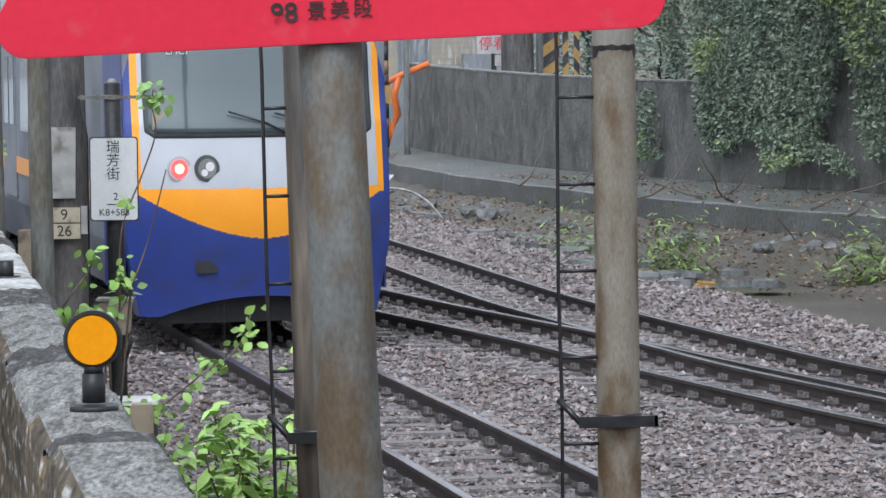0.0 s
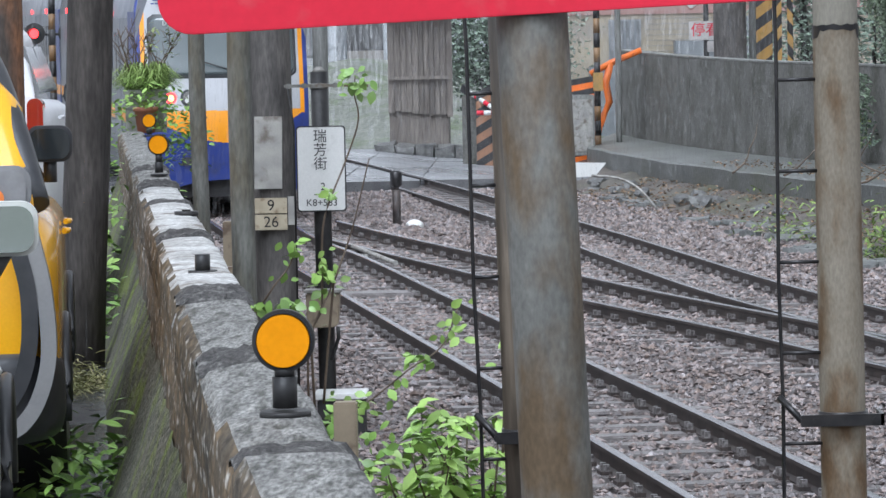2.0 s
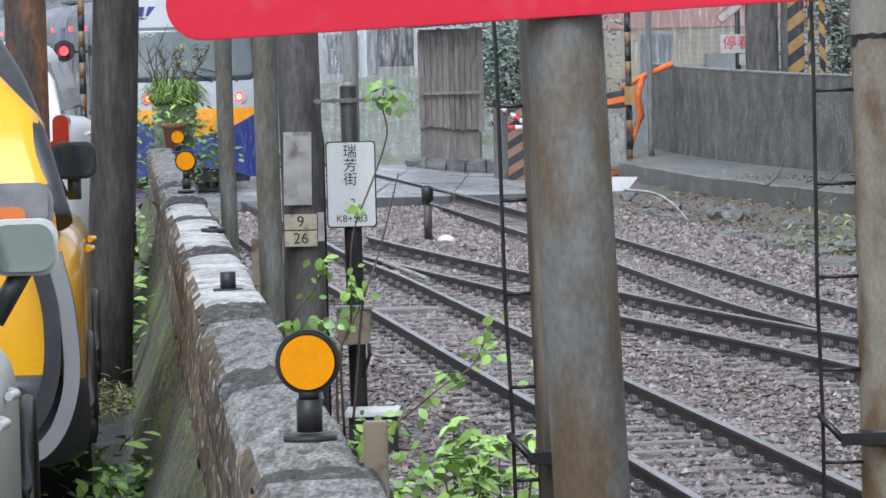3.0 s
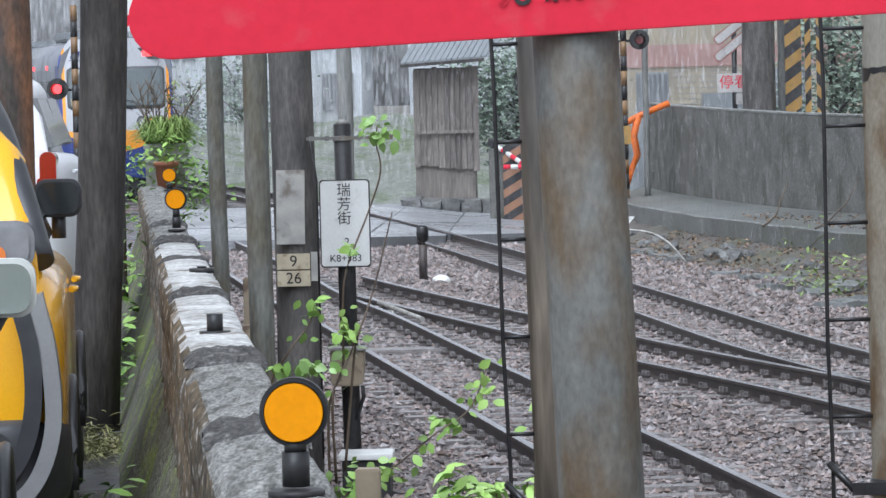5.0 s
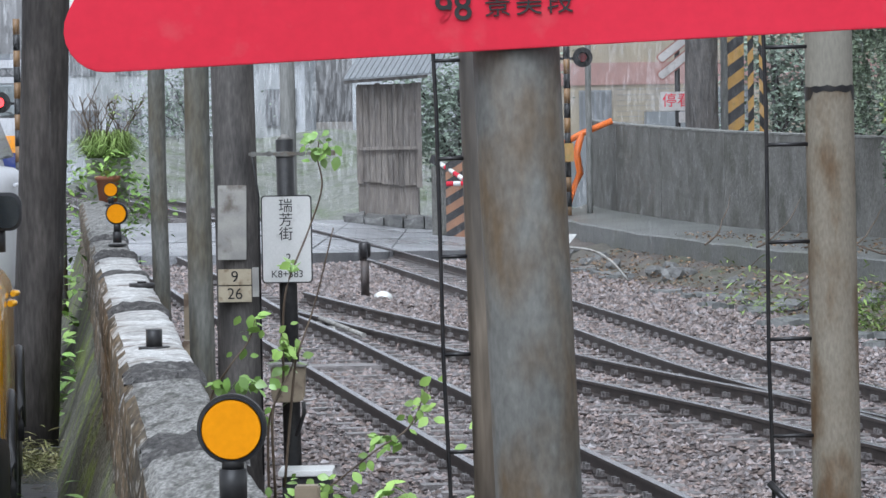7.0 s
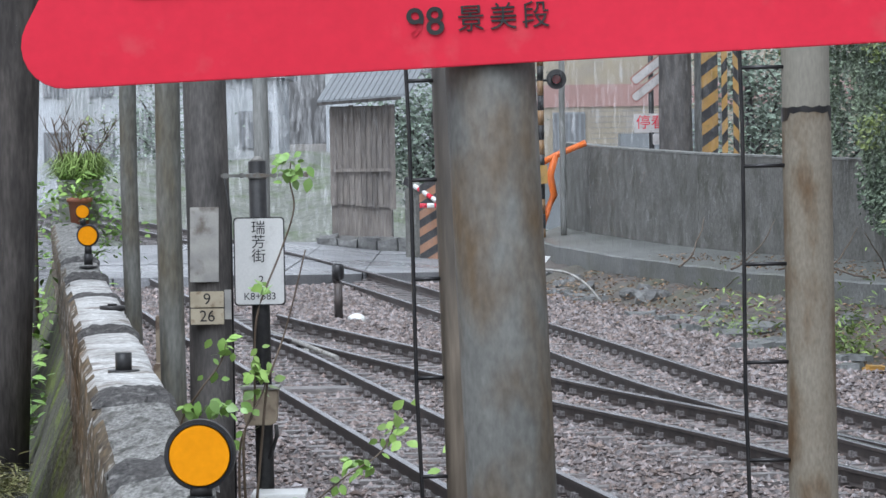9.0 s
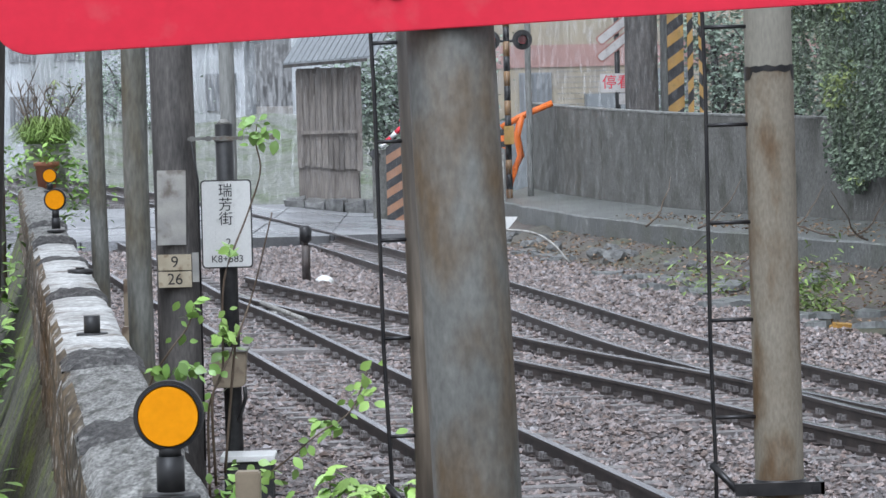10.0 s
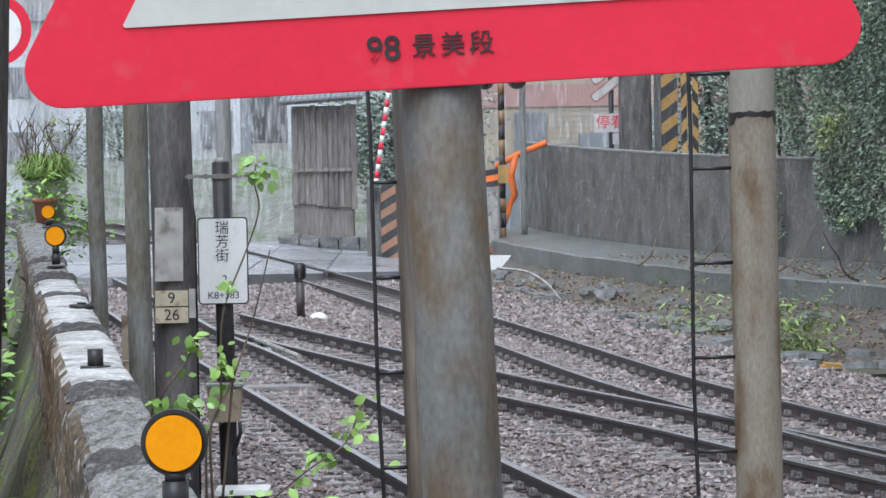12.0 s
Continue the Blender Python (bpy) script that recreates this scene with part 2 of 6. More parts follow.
# leaf colour lifted and greyed to imitate haze on the far trees
M["fartree"] = mat("haze_paled_foliage", (0.20, 0.26, 0.20), (0.26, 0.315, 0.25), 0.2, 0.9, vary=0.2, island=True)
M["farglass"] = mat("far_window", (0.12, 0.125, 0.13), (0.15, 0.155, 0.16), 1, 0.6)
M["oldyellow"] = mat("faded_post_yellow", (0.22, 0.125, 0.05), (0.17, 0.10, 0.045), 5, 0.5)
M["rain"] = mat("falling_rain", (0.85, 0.86, 0.88), (0.85, 0.86, 0.88), 1, 0.5, grain=0.0)
M["rain"].node_tree.nodes["Principled BSDF"].inputs["Alpha"].default_value = 0.03
# fainter-than-solid white for oversized streaks that veil the distance like haze
M["farrain"] = mat("haze_rain", (0.85, 0.86, 0.88), (0.85, 0.86, 0.88), 1, 0.5, grain=0.0)
M["farrain"].node_tree.nodes["Principled BSDF"].inputs["Alpha"].default_value = 0.085
# slope green is greyed and lightened in the colour, standing in for haze
M["slope"] = mat("haze_greyed_slope", (0.15, 0.16, 0.135), (0.20, 0.21, 0.18), 0.7, 0.9, bump=0.08, fine=5, wear=(0.10, 0.13, 0.065), wear_scale=0.9, wear_amount=0.5)
M["terracotta"] = mat("terracotta", (0.36, 0.14, 0.08), (0.28, 0.11, 0.065), 9, 0.7)
M["planter"] = mat("grey_planter", (0.34, 0.35, 0.31), (0.27, 0.28, 0.25), 6, 0.6, wear=(0.17, 0.18, 0.13), wear_scale=6)
M["granite"] = mat("rough_dark_stone", (0.09, 0.09, 0.088), (0.15, 0.15, 0.142), 3, 0.5, bump=0.02, fine=12)
M["slate"] = mat("wet_flagstone", (0.11, 0.115, 0.112), (0.17, 0.175, 0.17), 3, 0.3, bump=0.008, fine=14)


for key, level in (("orange", 0.08), ("red", 0.2), ("black", 0.3), ("wood", 0.25), ("galv", 0.3), ("mast", 0.3), ("wallside", 0.3), ("yellow", 0.35), ("vanwhite", 0.2), ("cargrey", 0.25)):
    M[key].node_tree.nodes["Principled BSDF"].inputs["Specular IOR Level"].default_value = level


# ---------------------------------------------------------------- mesh helpers
def box(bm, x0, x1, y0, y1, z0, z1, m=None):
    v = [bm.verts.new((x, y, z)) for z in (z0, z1) for x, y in ((x0, y0), (x1, y0), (x1, y1), (x0, y1))]
    if m is not None:
        for q in v:
            q.co = m @ q.co
    for f in ((3, 2, 1, 0), (4, 5, 6, 7), (0, 1, 5, 4), (1, 2, 6, 5), (2, 3, 7, 6), (3, 0, 4, 7)):
        bm.faces.new([v[i] for i in f])
    return bm


def tube(bm, pts, radii, seg=14, cap=True):
    """A round tube through points, with a radius at each."""
    pts = [Vector(p) for p in pts]
    if not isinstance(radii, (list, tuple)):
        radii = [radii] * len(pts)
    rings = []
    for i, p in enumerate(pts):
        way = (pts[min(i + 1, len(pts) - 1)] - pts[max(i - 1, 0)]).normalized()
        side = way.cross((0, 0, 1)) if abs(way.z) < 0.95 else way.cross((0, 1, 0))
        side.normalize()
        up = side.cross(way)
        rings.append([bm.verts.new(p + radii[i] * (math.cos(k * math.tau / seg) * side + math.sin(k * math.tau / seg) * up)) for k in range(seg)])
    for r, s in zip(rings, rings[1:]):
        for k in range(seg):
            f = bm.faces.new((r[k], r[(k + 1) % seg], s[(k + 1) % seg], s[k]))
            f.smooth = True
    if cap:
        bm.faces.new(rings[0][::-1])
        bm.faces.new(rings[-1])
    return bm


def prism(bm, outline, depth, m):
    """A plate: an outline in the x-z plane of m, facing -y, depth thick towards +y."""
    a = [bm.verts.new(m @ Vector((x, 0, z))) for x, z in outline]
    b = [bm.verts.new(m @ Vector((x, depth, z))) for x, z in outline]
    bm.faces.new(a)
    bm.faces.new(b[::-1])
    for i in range(len(a)):
        j = (i + 1) % len(a)
        bm.faces.new((a[j], a[i], b[i], b[j]))
    return bm


def rounded(w, h, r, n=6, x=0.0, z=0.0):
    out = []
    for cx, cz, a0 in ((w / 2 - r, -h / 2 + r, -90), (w / 2 - r, h / 2 - r, 0), (-w / 2 + r, h / 2 - r, 90), (-w / 2 + r, -h / 2 + r, 180)):
        for k in range(n + 1):
            a = radians(a0 + 90 * k / n)
            out.append((x + cx + r * math.cos(a), z + cz + r * math.sin(a)))
    return out


def ring(r, n=40, x=0.0, z=0.0):
    return [(x + r * math.cos(k * math.tau / n), z + r * math.sin(k * math.tau / n)) for k in range(n)]


def finish(bm, name, material, bevel=0.0):
    bmesh.ops.recalc_face_normals(bm, faces=bm.faces)
    if bevel:
        bmesh.ops.bevel(bm, geom=[e for e in bm.edges if e.is_manifold and e.calc_face_angle(0) > 0.6], offset=bevel, segments=2, affect="EDGES")
    me = bpy.data.meshes.new(name)
    bm.to_mesh(me)
    bm.free()
    for x in material if isinstance(material, (list, tuple)) else [material]:
        me.materials.append(x)
    return me


def part(name, bm, material, parent, label="", bevel=0.0, m=None):
    ob = new(name, finish(bm, name, material, bevel))
    ob.parent = parent
    if m is not None:
        ob.matrix_basis = m
    return tagged(ob, label)


def thing(name, label, category, m=None, group="", kind="", bm=None, material=None, bevel=0.0):
    ob = new(name, finish(bm, name, material, bevel) if bm else None)
    if m is not None:
        ob.matrix_basis = m
    return tagged(ob, label, category, group, kind)


def soup(name, verts, faces, material, smooth=False):
    me = bpy.data.meshes.new(name)
    me.from_pydata(verts, [], faces)
    if smooth:
        me.polygons.foreach_set("use_smooth", [True] * len(me.polygons))
    me.materials.append(material)
    return me


def leaves(rng, spots, size, tilt=0.6, narrow=0.45, face=None, fine=True):
    """Bent leaf blades at spots; face: the way most of them look; fine: a rounder outline."""
    verts, faces = [], []
    for p in spots:
        s = size * rng.uniform(0.55, 1.25)
        a = rng.uniform(0, math.tau)
        d = Vector((math.cos(a), math.sin(a), rng.uniform(-0.7, 0.45)))
        if face is not None:
            d = Vector((rng.uniform(-1, 1), rng.uniform(-0.3, 0.3), rng.uniform(-1, 0.3)))
        d.normalize()
        up = Vector((rng.uniform(-tilt, tilt), rng.uniform(-tilt, tilt), 1)) if face is None else Vector(face) + Vector((rng.uniform(-tilt, tilt), rng.uniform(-tilt, tilt), rng.uniform(-tilt, tilt)))
        w = d.cross(up).normalized() * s * narrow
        n = w.cross(d).normalized() * s * 0.14
        p = Vector(p)
        i = len(verts)
        if not fine:
            verts += [p, p + d * s * 0.45 + w * 0.55 + n, p + d * s - n * 0.5, p + d * s * 0.45 - w * 0.55 + n]
            faces.append((i, i + 1, i + 2, i + 3))
            continue
        curl = rng.uniform(0.2, 1.1)
        verts.append(p)
        for u, b in ((0.22, 0.42), (0.5, 0.55), (0.8, 0.3)):
            c = p + d * s * u - n * curl * u * u * 1.6
            verts += [c + w * b + n * 0.5 * b, c, c - w * b + n * 0.5 * b]
        verts.append(p + d * s - n * curl * 1.8)
        faces += [(i, i + 2, i + 1), (i, i + 3, i + 2)]
        for k in (1, 4):
            faces += [(i + k, i + k + 1, i + k + 4, i + k + 3), (i + k + 1, i + k + 2, i + k + 5, i + k + 4)]
        faces += [(i + 7, i + 8, i + 10), (i + 8, i + 9, i + 10)]
    return verts, faces


def lettering(name, words, size, material, parent, m, label="", align="CENTER", spacing=1.0, bold=0.0, wide=1.0):
    cu = bpy.data.curves.new(name, "FONT")
    cu.body, cu.size, cu.align_x, cu.align_y, cu.extrude = words, size, align, "CENTER", 0.0008
    cu.space_line, cu.offset, cu.space_character = spacing, bold, wide
    tmp = bpy.data.objects.new(name, cu)
    me = bpy.data.meshes.new_from_object(tmp)
    bpy.data.objects.remove(tmp)
    me.materials.clear()
    me.materials.append(material)
    ob = new(name, me)
    ob.parent = parent
    ob.matrix_basis = m @ pose(0, 0, 0, 90, 0, 0)
    return tagged(ob, label)


def spline(points, steps=24):
    """A smooth curve through points (Catmull-Rom), as many short steps."""
    p = [Vector(q) for q in points]
    p = [2 * p[0] - p[1]] + p + [2 * p[-1] - p[-2]]
    out = []
    for i in range(1, len(p) - 2):
        for k in range(steps):
            t = k / steps
            out.append(0.5 * ((2 * p[i]) + (p[i + 1] - p[i - 1]) * t + (2 * p[i - 1] - 5 * p[i] + 4 * p[i + 1] - p[i + 2]) * t * t + (3 * p[i] - p[i - 1] - 3 * p[i + 1] + p[i + 2]) * t ** 3))
    out.append(p[-2])
    return out


class Line:
    """A curve with its length: point and heading at a distance along it."""

    def __init__(self, points):
        self.p = spline(points)
        self.s = [0.0]
        for a, b in zip(self.p, self.p[1:]):
            self.s.append(self.s[-1] + (b - a).length)
        self.length = self.s[-1]

    def at(self, s):
        s = min(max(s, 0.0), self.length - 1e-4)
        i = max(0, int(np.searchsorted(self.s, s, side="right")) - 1)
        i = min(i, len(self.p) - 2)
        t = (s - self.s[i]) / (self.s[i + 1] - self.s[i])
        return self.p[i].lerp(self.p[i + 1], t), (self.p[i + 1] - self.p[i]).normalized()

    def where_y(self, y):
        for i in range(len(self.p) - 1):
            if self.p[i].y <= y <= self.p[i + 1].y:
                return self.s[i] + (y - self.p[i].y) / (self.p[i + 1].y - self.p[i].y) * (self.s[i + 1] - self.s[i])
        return self.length


def grade(y):
    """Height of the climbing main track along its way."""
    return float(np.interp(y, [42, 56, 64, 76, 95, 115, 170], [0, 0.28, 0.42, 0.6, 0.78, 0.95, 1.3]))


def lift(x, y):
    """The bed rises towards the left beyond the points: a level plan point moved up the slope."""
    w = min(1.0, max(0.0, (-0.02 - x / y) / 0.06))
    k = 1.0
    for _ in range(8):
        k = 1 - w * grade(k * y) / 2.9
    return Vector((k * x, k * y, w * grade(k * y)))


def wall_x(y):
    return 0.31 - 0.124 * y


# ---------------------------------------------------------------- ground, road, ledge
def build_ground():
    bm = bmesh.new()
    v = [bm.verts.new(p) for p in ((-2500, -2500, -0.27), (2500, -2500, -0.27), (2500, 2500, -0.27), (-2500, 2500, -0.27))]
    bm.faces.new(v)
    thing("ground", "damp brown earth beside the railway", "ground", kind="structure", bm=bm, material=M["earth"])
    # ballast bed
    bm = bmesh.new()
    ys = [6 + 2 * i for i in range(36)]
    rows = []
    for y in ys:
        x0 = wall_x(y) + 0.1
        x1 = max(float(np.interp(y, [6, 30, 40, 50, 62, 78], [8.5, 7.2, 5.6, 4.2, 3.0, 1.1])), x0 + 1)
        rows.append([bm.verts.new(lift(x0 + (x1 - x0) * k / 16, y) + Vector((0, 0, -0.198 + 0.03 * noise.noise((x0 + (x1 - x0) * k / 4, y * 0.6, 0)) - (0.06 if k == 16 else 0)))) for k in range(17)])
    for a, b in zip(rows, rows[1:]):
        for k in range(16):
            bm.faces.new((a[k], a[k + 1], b[k + 1], b[k]))
    thing("ballast_bed", "wet pinkish grey track ballast", "ballast", kind="structure", bm=bm, material=M["ballast"])


def build_stones():
    rng = np.random.default_rng(4)
    n = 105000
    t = rng.random(n)
    y = 17 + 58 * t ** 1.35
    x0 = np.maximum(0.31 - 0.124 * y + 0.15, -0.15 * y)
    x1 = np.minimum(np.interp(y, [6, 30, 40, 50, 62, 78], [8.5, 7.2, 5.8, 4.4, 3.2, 1.3]), 0.21 * y)
    x = x0 + (x1 - x0) * rng.random(n)
    w = np.clip((-0.02 - x / y) / 0.06, 0, 1)
    k = np.ones(n)
    for _ in range(8):
        up = w * np.interp(k * y, [42, 56, 64, 76, 95, 115, 170], [0, 0.28, 0.42, 0.6, 0.78, 0.95, 1.3])
        k = 1 - up / 2.9
    x, y = x * k, y * k
    r = rng.uniform(0.014, 0.035, n) * np.interp(y, [17, 30, 75], [0.85, 1.1, 1.9])
    base = np.array([(1, 0, 0), (0, 1, 0), (-1, 0, 0), (0, -1, 0), (0, 0, 0.8), (0, 0, -0.5)], float)
    jit = rng.uniform(0.6, 1.3, (n, 6, 1)) * base * np.stack([rng.uniform(1, 1.8, n), rng.uniform(0.8, 1.2, n), rng.uniform(0.8, 1.2, n)], -1)[:, None] + rng.uniform(-0.28, 0.28, (n, 6, 3))
    a = rng.uniform(0, 6.283, n)
    c, s = np.cos(a), np.sin(a)
    px = jit[..., 0] * c[:, None] - jit[..., 1] * s[:, None]
    py = jit[..., 0] * s[:, None] + jit[..., 1] * c[:, None]
    z = up - 0.19 + rng.uniform(0, 0.042, n)
    V = np.stack([x[:, None] + px * r[:, None], y[:, None] + py * r[:, None], z[:, None] + jit[..., 2] * r[:, None]], -1).reshape(-1, 3)
    tri = np.array([(0, 1, 4), (1, 2, 4), (2, 3, 4), (3, 0, 4), (1, 0, 5), (2, 1, 5), (3, 2, 5), (0, 3, 5)])
    Fc = (tri[None] + 6 * np.arange(n)[:, None, None]).reshape(-1, 3)
    ob = new("ballast_stones", soup("ballast_stones", V.tolist(), Fc.tolist(), M["stone"]))
    tagged(ob, "loose wet pinkish grey ballast stones", "gravel", kind="stuff")


def build_road():
    bm = bmesh.new()
    prev = None
    for i in range(0, 48):
        y = -10 + 2 * i
        z = float(np.interp(y, [-10, 30, 50, 62, 100], [1.2, 1.2, 0.9, 0.6, 0.72]))
        xr = wall_x(y) - 0.1 if y < 36 else wall_x(y) + 0.2
        row = [bm.verts.new(p) for p in ((xr - 9, y, -0.3), (xr - 9, y, z), (xr - 4, y, z + 0.03), (xr, y, z), (xr, y, -0.3))]
        if prev:
            for k in range(4):
                bm.faces.new((prev[k], row[k], row[k + 1], prev[k + 1]))
        prev = row
    thing("road", "wet dark asphalt lane beside the wall", "road", kind="structure", bm=bm, material=M["asphalt"])
    # level crossing: separate deck panels between and beside the rails
    deck = thing("level_crossing", "wet grey paved level crossing over the tracks", "level crossing", kind="structure")
    rng = random.Random(3)
    for i in range(9):
        for j in range(3):
            x0, x1 = -13.0 + 1.75 * i, -13.0 + 1.75 * (i + 1) - 0.03
            y0, y1 = 75.3 + 8.0 * j + 0.16 * i, 75.3 + 8.0 * (j + 1) - 0.05 + 0.16 * i
            bm = bmesh.new()
            h = rng.uniform(-0.006, 0.01)
            lo = [lift(x, y) for x, y in ((x0, y0), (x1, y0), (x1, y1), (x0, y1))]
            a = [bm.verts.new(p + Vector((0, 0, -0.3))) for p in lo]
            b = [bm.verts.new(p + Vector((0, 0, 0.012 + h))) for p in lo]
            bm.faces.new(b)
            for k in range(4):
                bm.faces.new((a[k], a[(k + 1) % 4], b[(k + 1) % 4], b[k]))
            part("panel", bm, M["deck"], deck)


def strip(bm, line, offset_a, za, offset_b, zb):
    """A ribbon between two offsets to the right of a plan line."""
    prev = None
    for i, (p, q) in enumerate(zip(line, line[1:] + [line[-1] * 2 - line[-2]])):
        way = (q - p).normalized()
        side = Vector((way.y, -way.x, 0))
        row = [bm.verts.new(p + side * offset_a + Vector((0, 0, za))), bm.verts.new(p + side * offset_b + Vector((0, 0, zb)))]
        if prev:
            bm.faces.new((prev[0], row[0], row[1], prev[1]))
        prev = row


FRONT = [(1.2, 84, 0), (1.3, 80, 0), (2.6, 70.5, 0), (4.3, 62, 0), (6.3, 55, 0), (8.5, 49.5, 0), (12, 42, 0), (18, 30, 0)]
BACK = [(2.0, 90, 0), (2.5, 84, 0), (3.7, 75, 0), (5.1, 68, 0), (7.3, 61.5, 0), (9.4, 54.5, 0), (13, 45, 0), (19, 32, 0)]


def build_ledge():
    f, b = spline(FRONT, 6), spline(BACK, 6)
    bm = bmesh.new()
    rows = []
    for p, q in zip(f, b):
        zt = 0.52 + 0.03 * noise.noise(p * 0.5)
        rows.append([bm.verts.new(v) for v in (p + Vector((0, 0, -0.3)), p + Vector((0, 0, zt - 0.03)), p + Vector((0.03, 0.05, zt)), p.lerp(q, 0.5) + Vector((0, 0, 0.56)), q + Vector((0, 0, 0.6)))])
    for r, s in zip(rows, rows[1:]):
        for k in range(4):
            bm.faces.new((r[k], s[k], s[k + 1], r[k + 1]))
    thing("platform_ledge", "low weathered concrete ledge along the tracks", "ledge", kind="structure", bm=bm, material=M["ledge"])
    bm = bmesh.new()
    prev = None
    for k, p in enumerate(spline(FRONT, 24)):
        row = []
        for u, z in ((0.1, 0.16), (-0.25, 0.1), (-0.7, -0.03), (-1.3, -0.14), (-2.1, -0.22), (-2.9, -0.29)):
            q = p + Vector((0.93 * u, 0.36 * u, 0))
            row.append(bm.verts.new((q.x, q.y, z + 0.09 * noise.noise(q * 1.3) + 0.05 * noise.noise(q * 4))))
        if prev:
            for i in range(5):
                f = bm.faces.new((prev[i], row[i], row[i + 1], prev[i + 1]))
                f.smooth = True
        prev = row
    thing("earth_bank", "brown earth bank with rubble below the ledge", "ground", kind="structure", bm=bm, material=M["earth"])
    # retaining wall panels on the ledge
    wall = thing("wall_retaining", "tall damp dark concrete retaining wall", "wall", kind="structure")
    line = Line(BACK)
    s, k = 0.6, 0
    while s < line.length - 3:
        p, w = line.at(s)
        q, _ = line.at(s + 6.1)
        d = (q - p).normalized()
        n = Vector((-d.y, d.x, 0))
        low = p.y > 62.5
        t0, t1 = ((2.66 - 0.0125 * (88 - y)) if low else 7.5 for y in (p.y, q.y))
        bm = bmesh.new()
        m = Matrix(((d.x, n.x, 0, p.x), (d.y, n.y, 0, p.y), (0, 0, 1, 0), (0, 0, 0, 1)))
        prism(bm, [(0, 0.3), (6.09, 0.3), (6.09, t1), (0, t0)], 0.35, m)
        if low:
            cap = bmesh.new()
            prism(cap, [(0, t0 + 0.003), (6.09, t1 + 0.003), (6.09, t1 + 0.035), (0, t0 + 0.035)], 0.36, m @ pose(0, -0.004, 0))
            part("coping", cap, M["concpole"], wall, "pale wet coping")
        part("panel", bm, M["retain"], wall, bevel=0.012)
        s += 6.1


# ---------------------------------------------------------------- tracks
TRACK_A = [(3.2, 12, 0), (2.05, 19, 0), (0.87, 26.2, 0), (-0.17, 32.3, 0), (-1.0, 37.2, 0), (-1.68, 41.2, 0), lift(-2.87, 48.2), lift(-3.98, 54.0)]
TRACK_A += [(x, y, grade(y)) for x, y in ((-4.75, 56), (-6.6, 65), (-8.8, 76.5), (-12.4, 95), (-16.6, 115), (-22.2, 140), (-29.5, 170), (-38.0, 200), (-48.0, 232))]
TRACK_B = [(8.6, 17, 0), (6.6, 22.5, 0), (4.9, 27, 0), (3.42, 32, 0), (2.5, 35.4, 0), (0.95, 40.5, 0), (0.0, 44, 0)] + [lift(x, y) for x, y in ((-1.6, 50), (-3.0, 55.3), (-4.5, 61.5))]
TRACK_C = [(7.2, 22, 0), (5.5, 28, 0), (4.35, 32, 0), (3.75, 34.8, 0), (3.1, 38, 0), (2.3, 42.4, 0), (1.1, 51, 0), (0.0, 58.5, 0)] + [lift(x, y) for x, y in ((-2.15, 72.3), (-4.2, 84.5), (-7, 100), (-12, 125), (-20, 160))]


def rail_profile(bm_web, bm_top, line, off, s0, s1):
    prof = [(-0.061, -0.153), (-0.061, -0.143), (-0.012, -0.125), (-0.010, -0.045), (-0.034, -0.035), (-0.033, -0.006)]
    prof = prof + [(-x, z) for x, z in prof[::-1]]
    head = [(-0.0335, -0.007), (-0.026, 0.0), (0.026, 0.0), (0.0335, -0.007)]
    n = int((s1 - s0) / 0.9) + 1
    pw = pt = None
    for i in range(n + 1):
        p, w = line.at(s0 + (s1 - s0) * i / n)
        side = Vector((w.y, -w.x, 0))
        o = p + side * off
        rw = [bm_web.verts.new(o + side * a + Vector((0, 0, b))) for a, b in prof]
        rt = [bm_top.verts.new(o + side * a + Vector((0, 0, b))) for a, b in head]
        if pw:
            for k in range(len(prof) - 1):
                bm_web.faces.new((pw[k], rw[k], rw[k + 1], pw[k + 1]))
            for k in range(3):
                bm_top.faces.new((pt[k], rt[k], rt[k + 1], pt[k + 1]))
        pw, pt = rw, rt


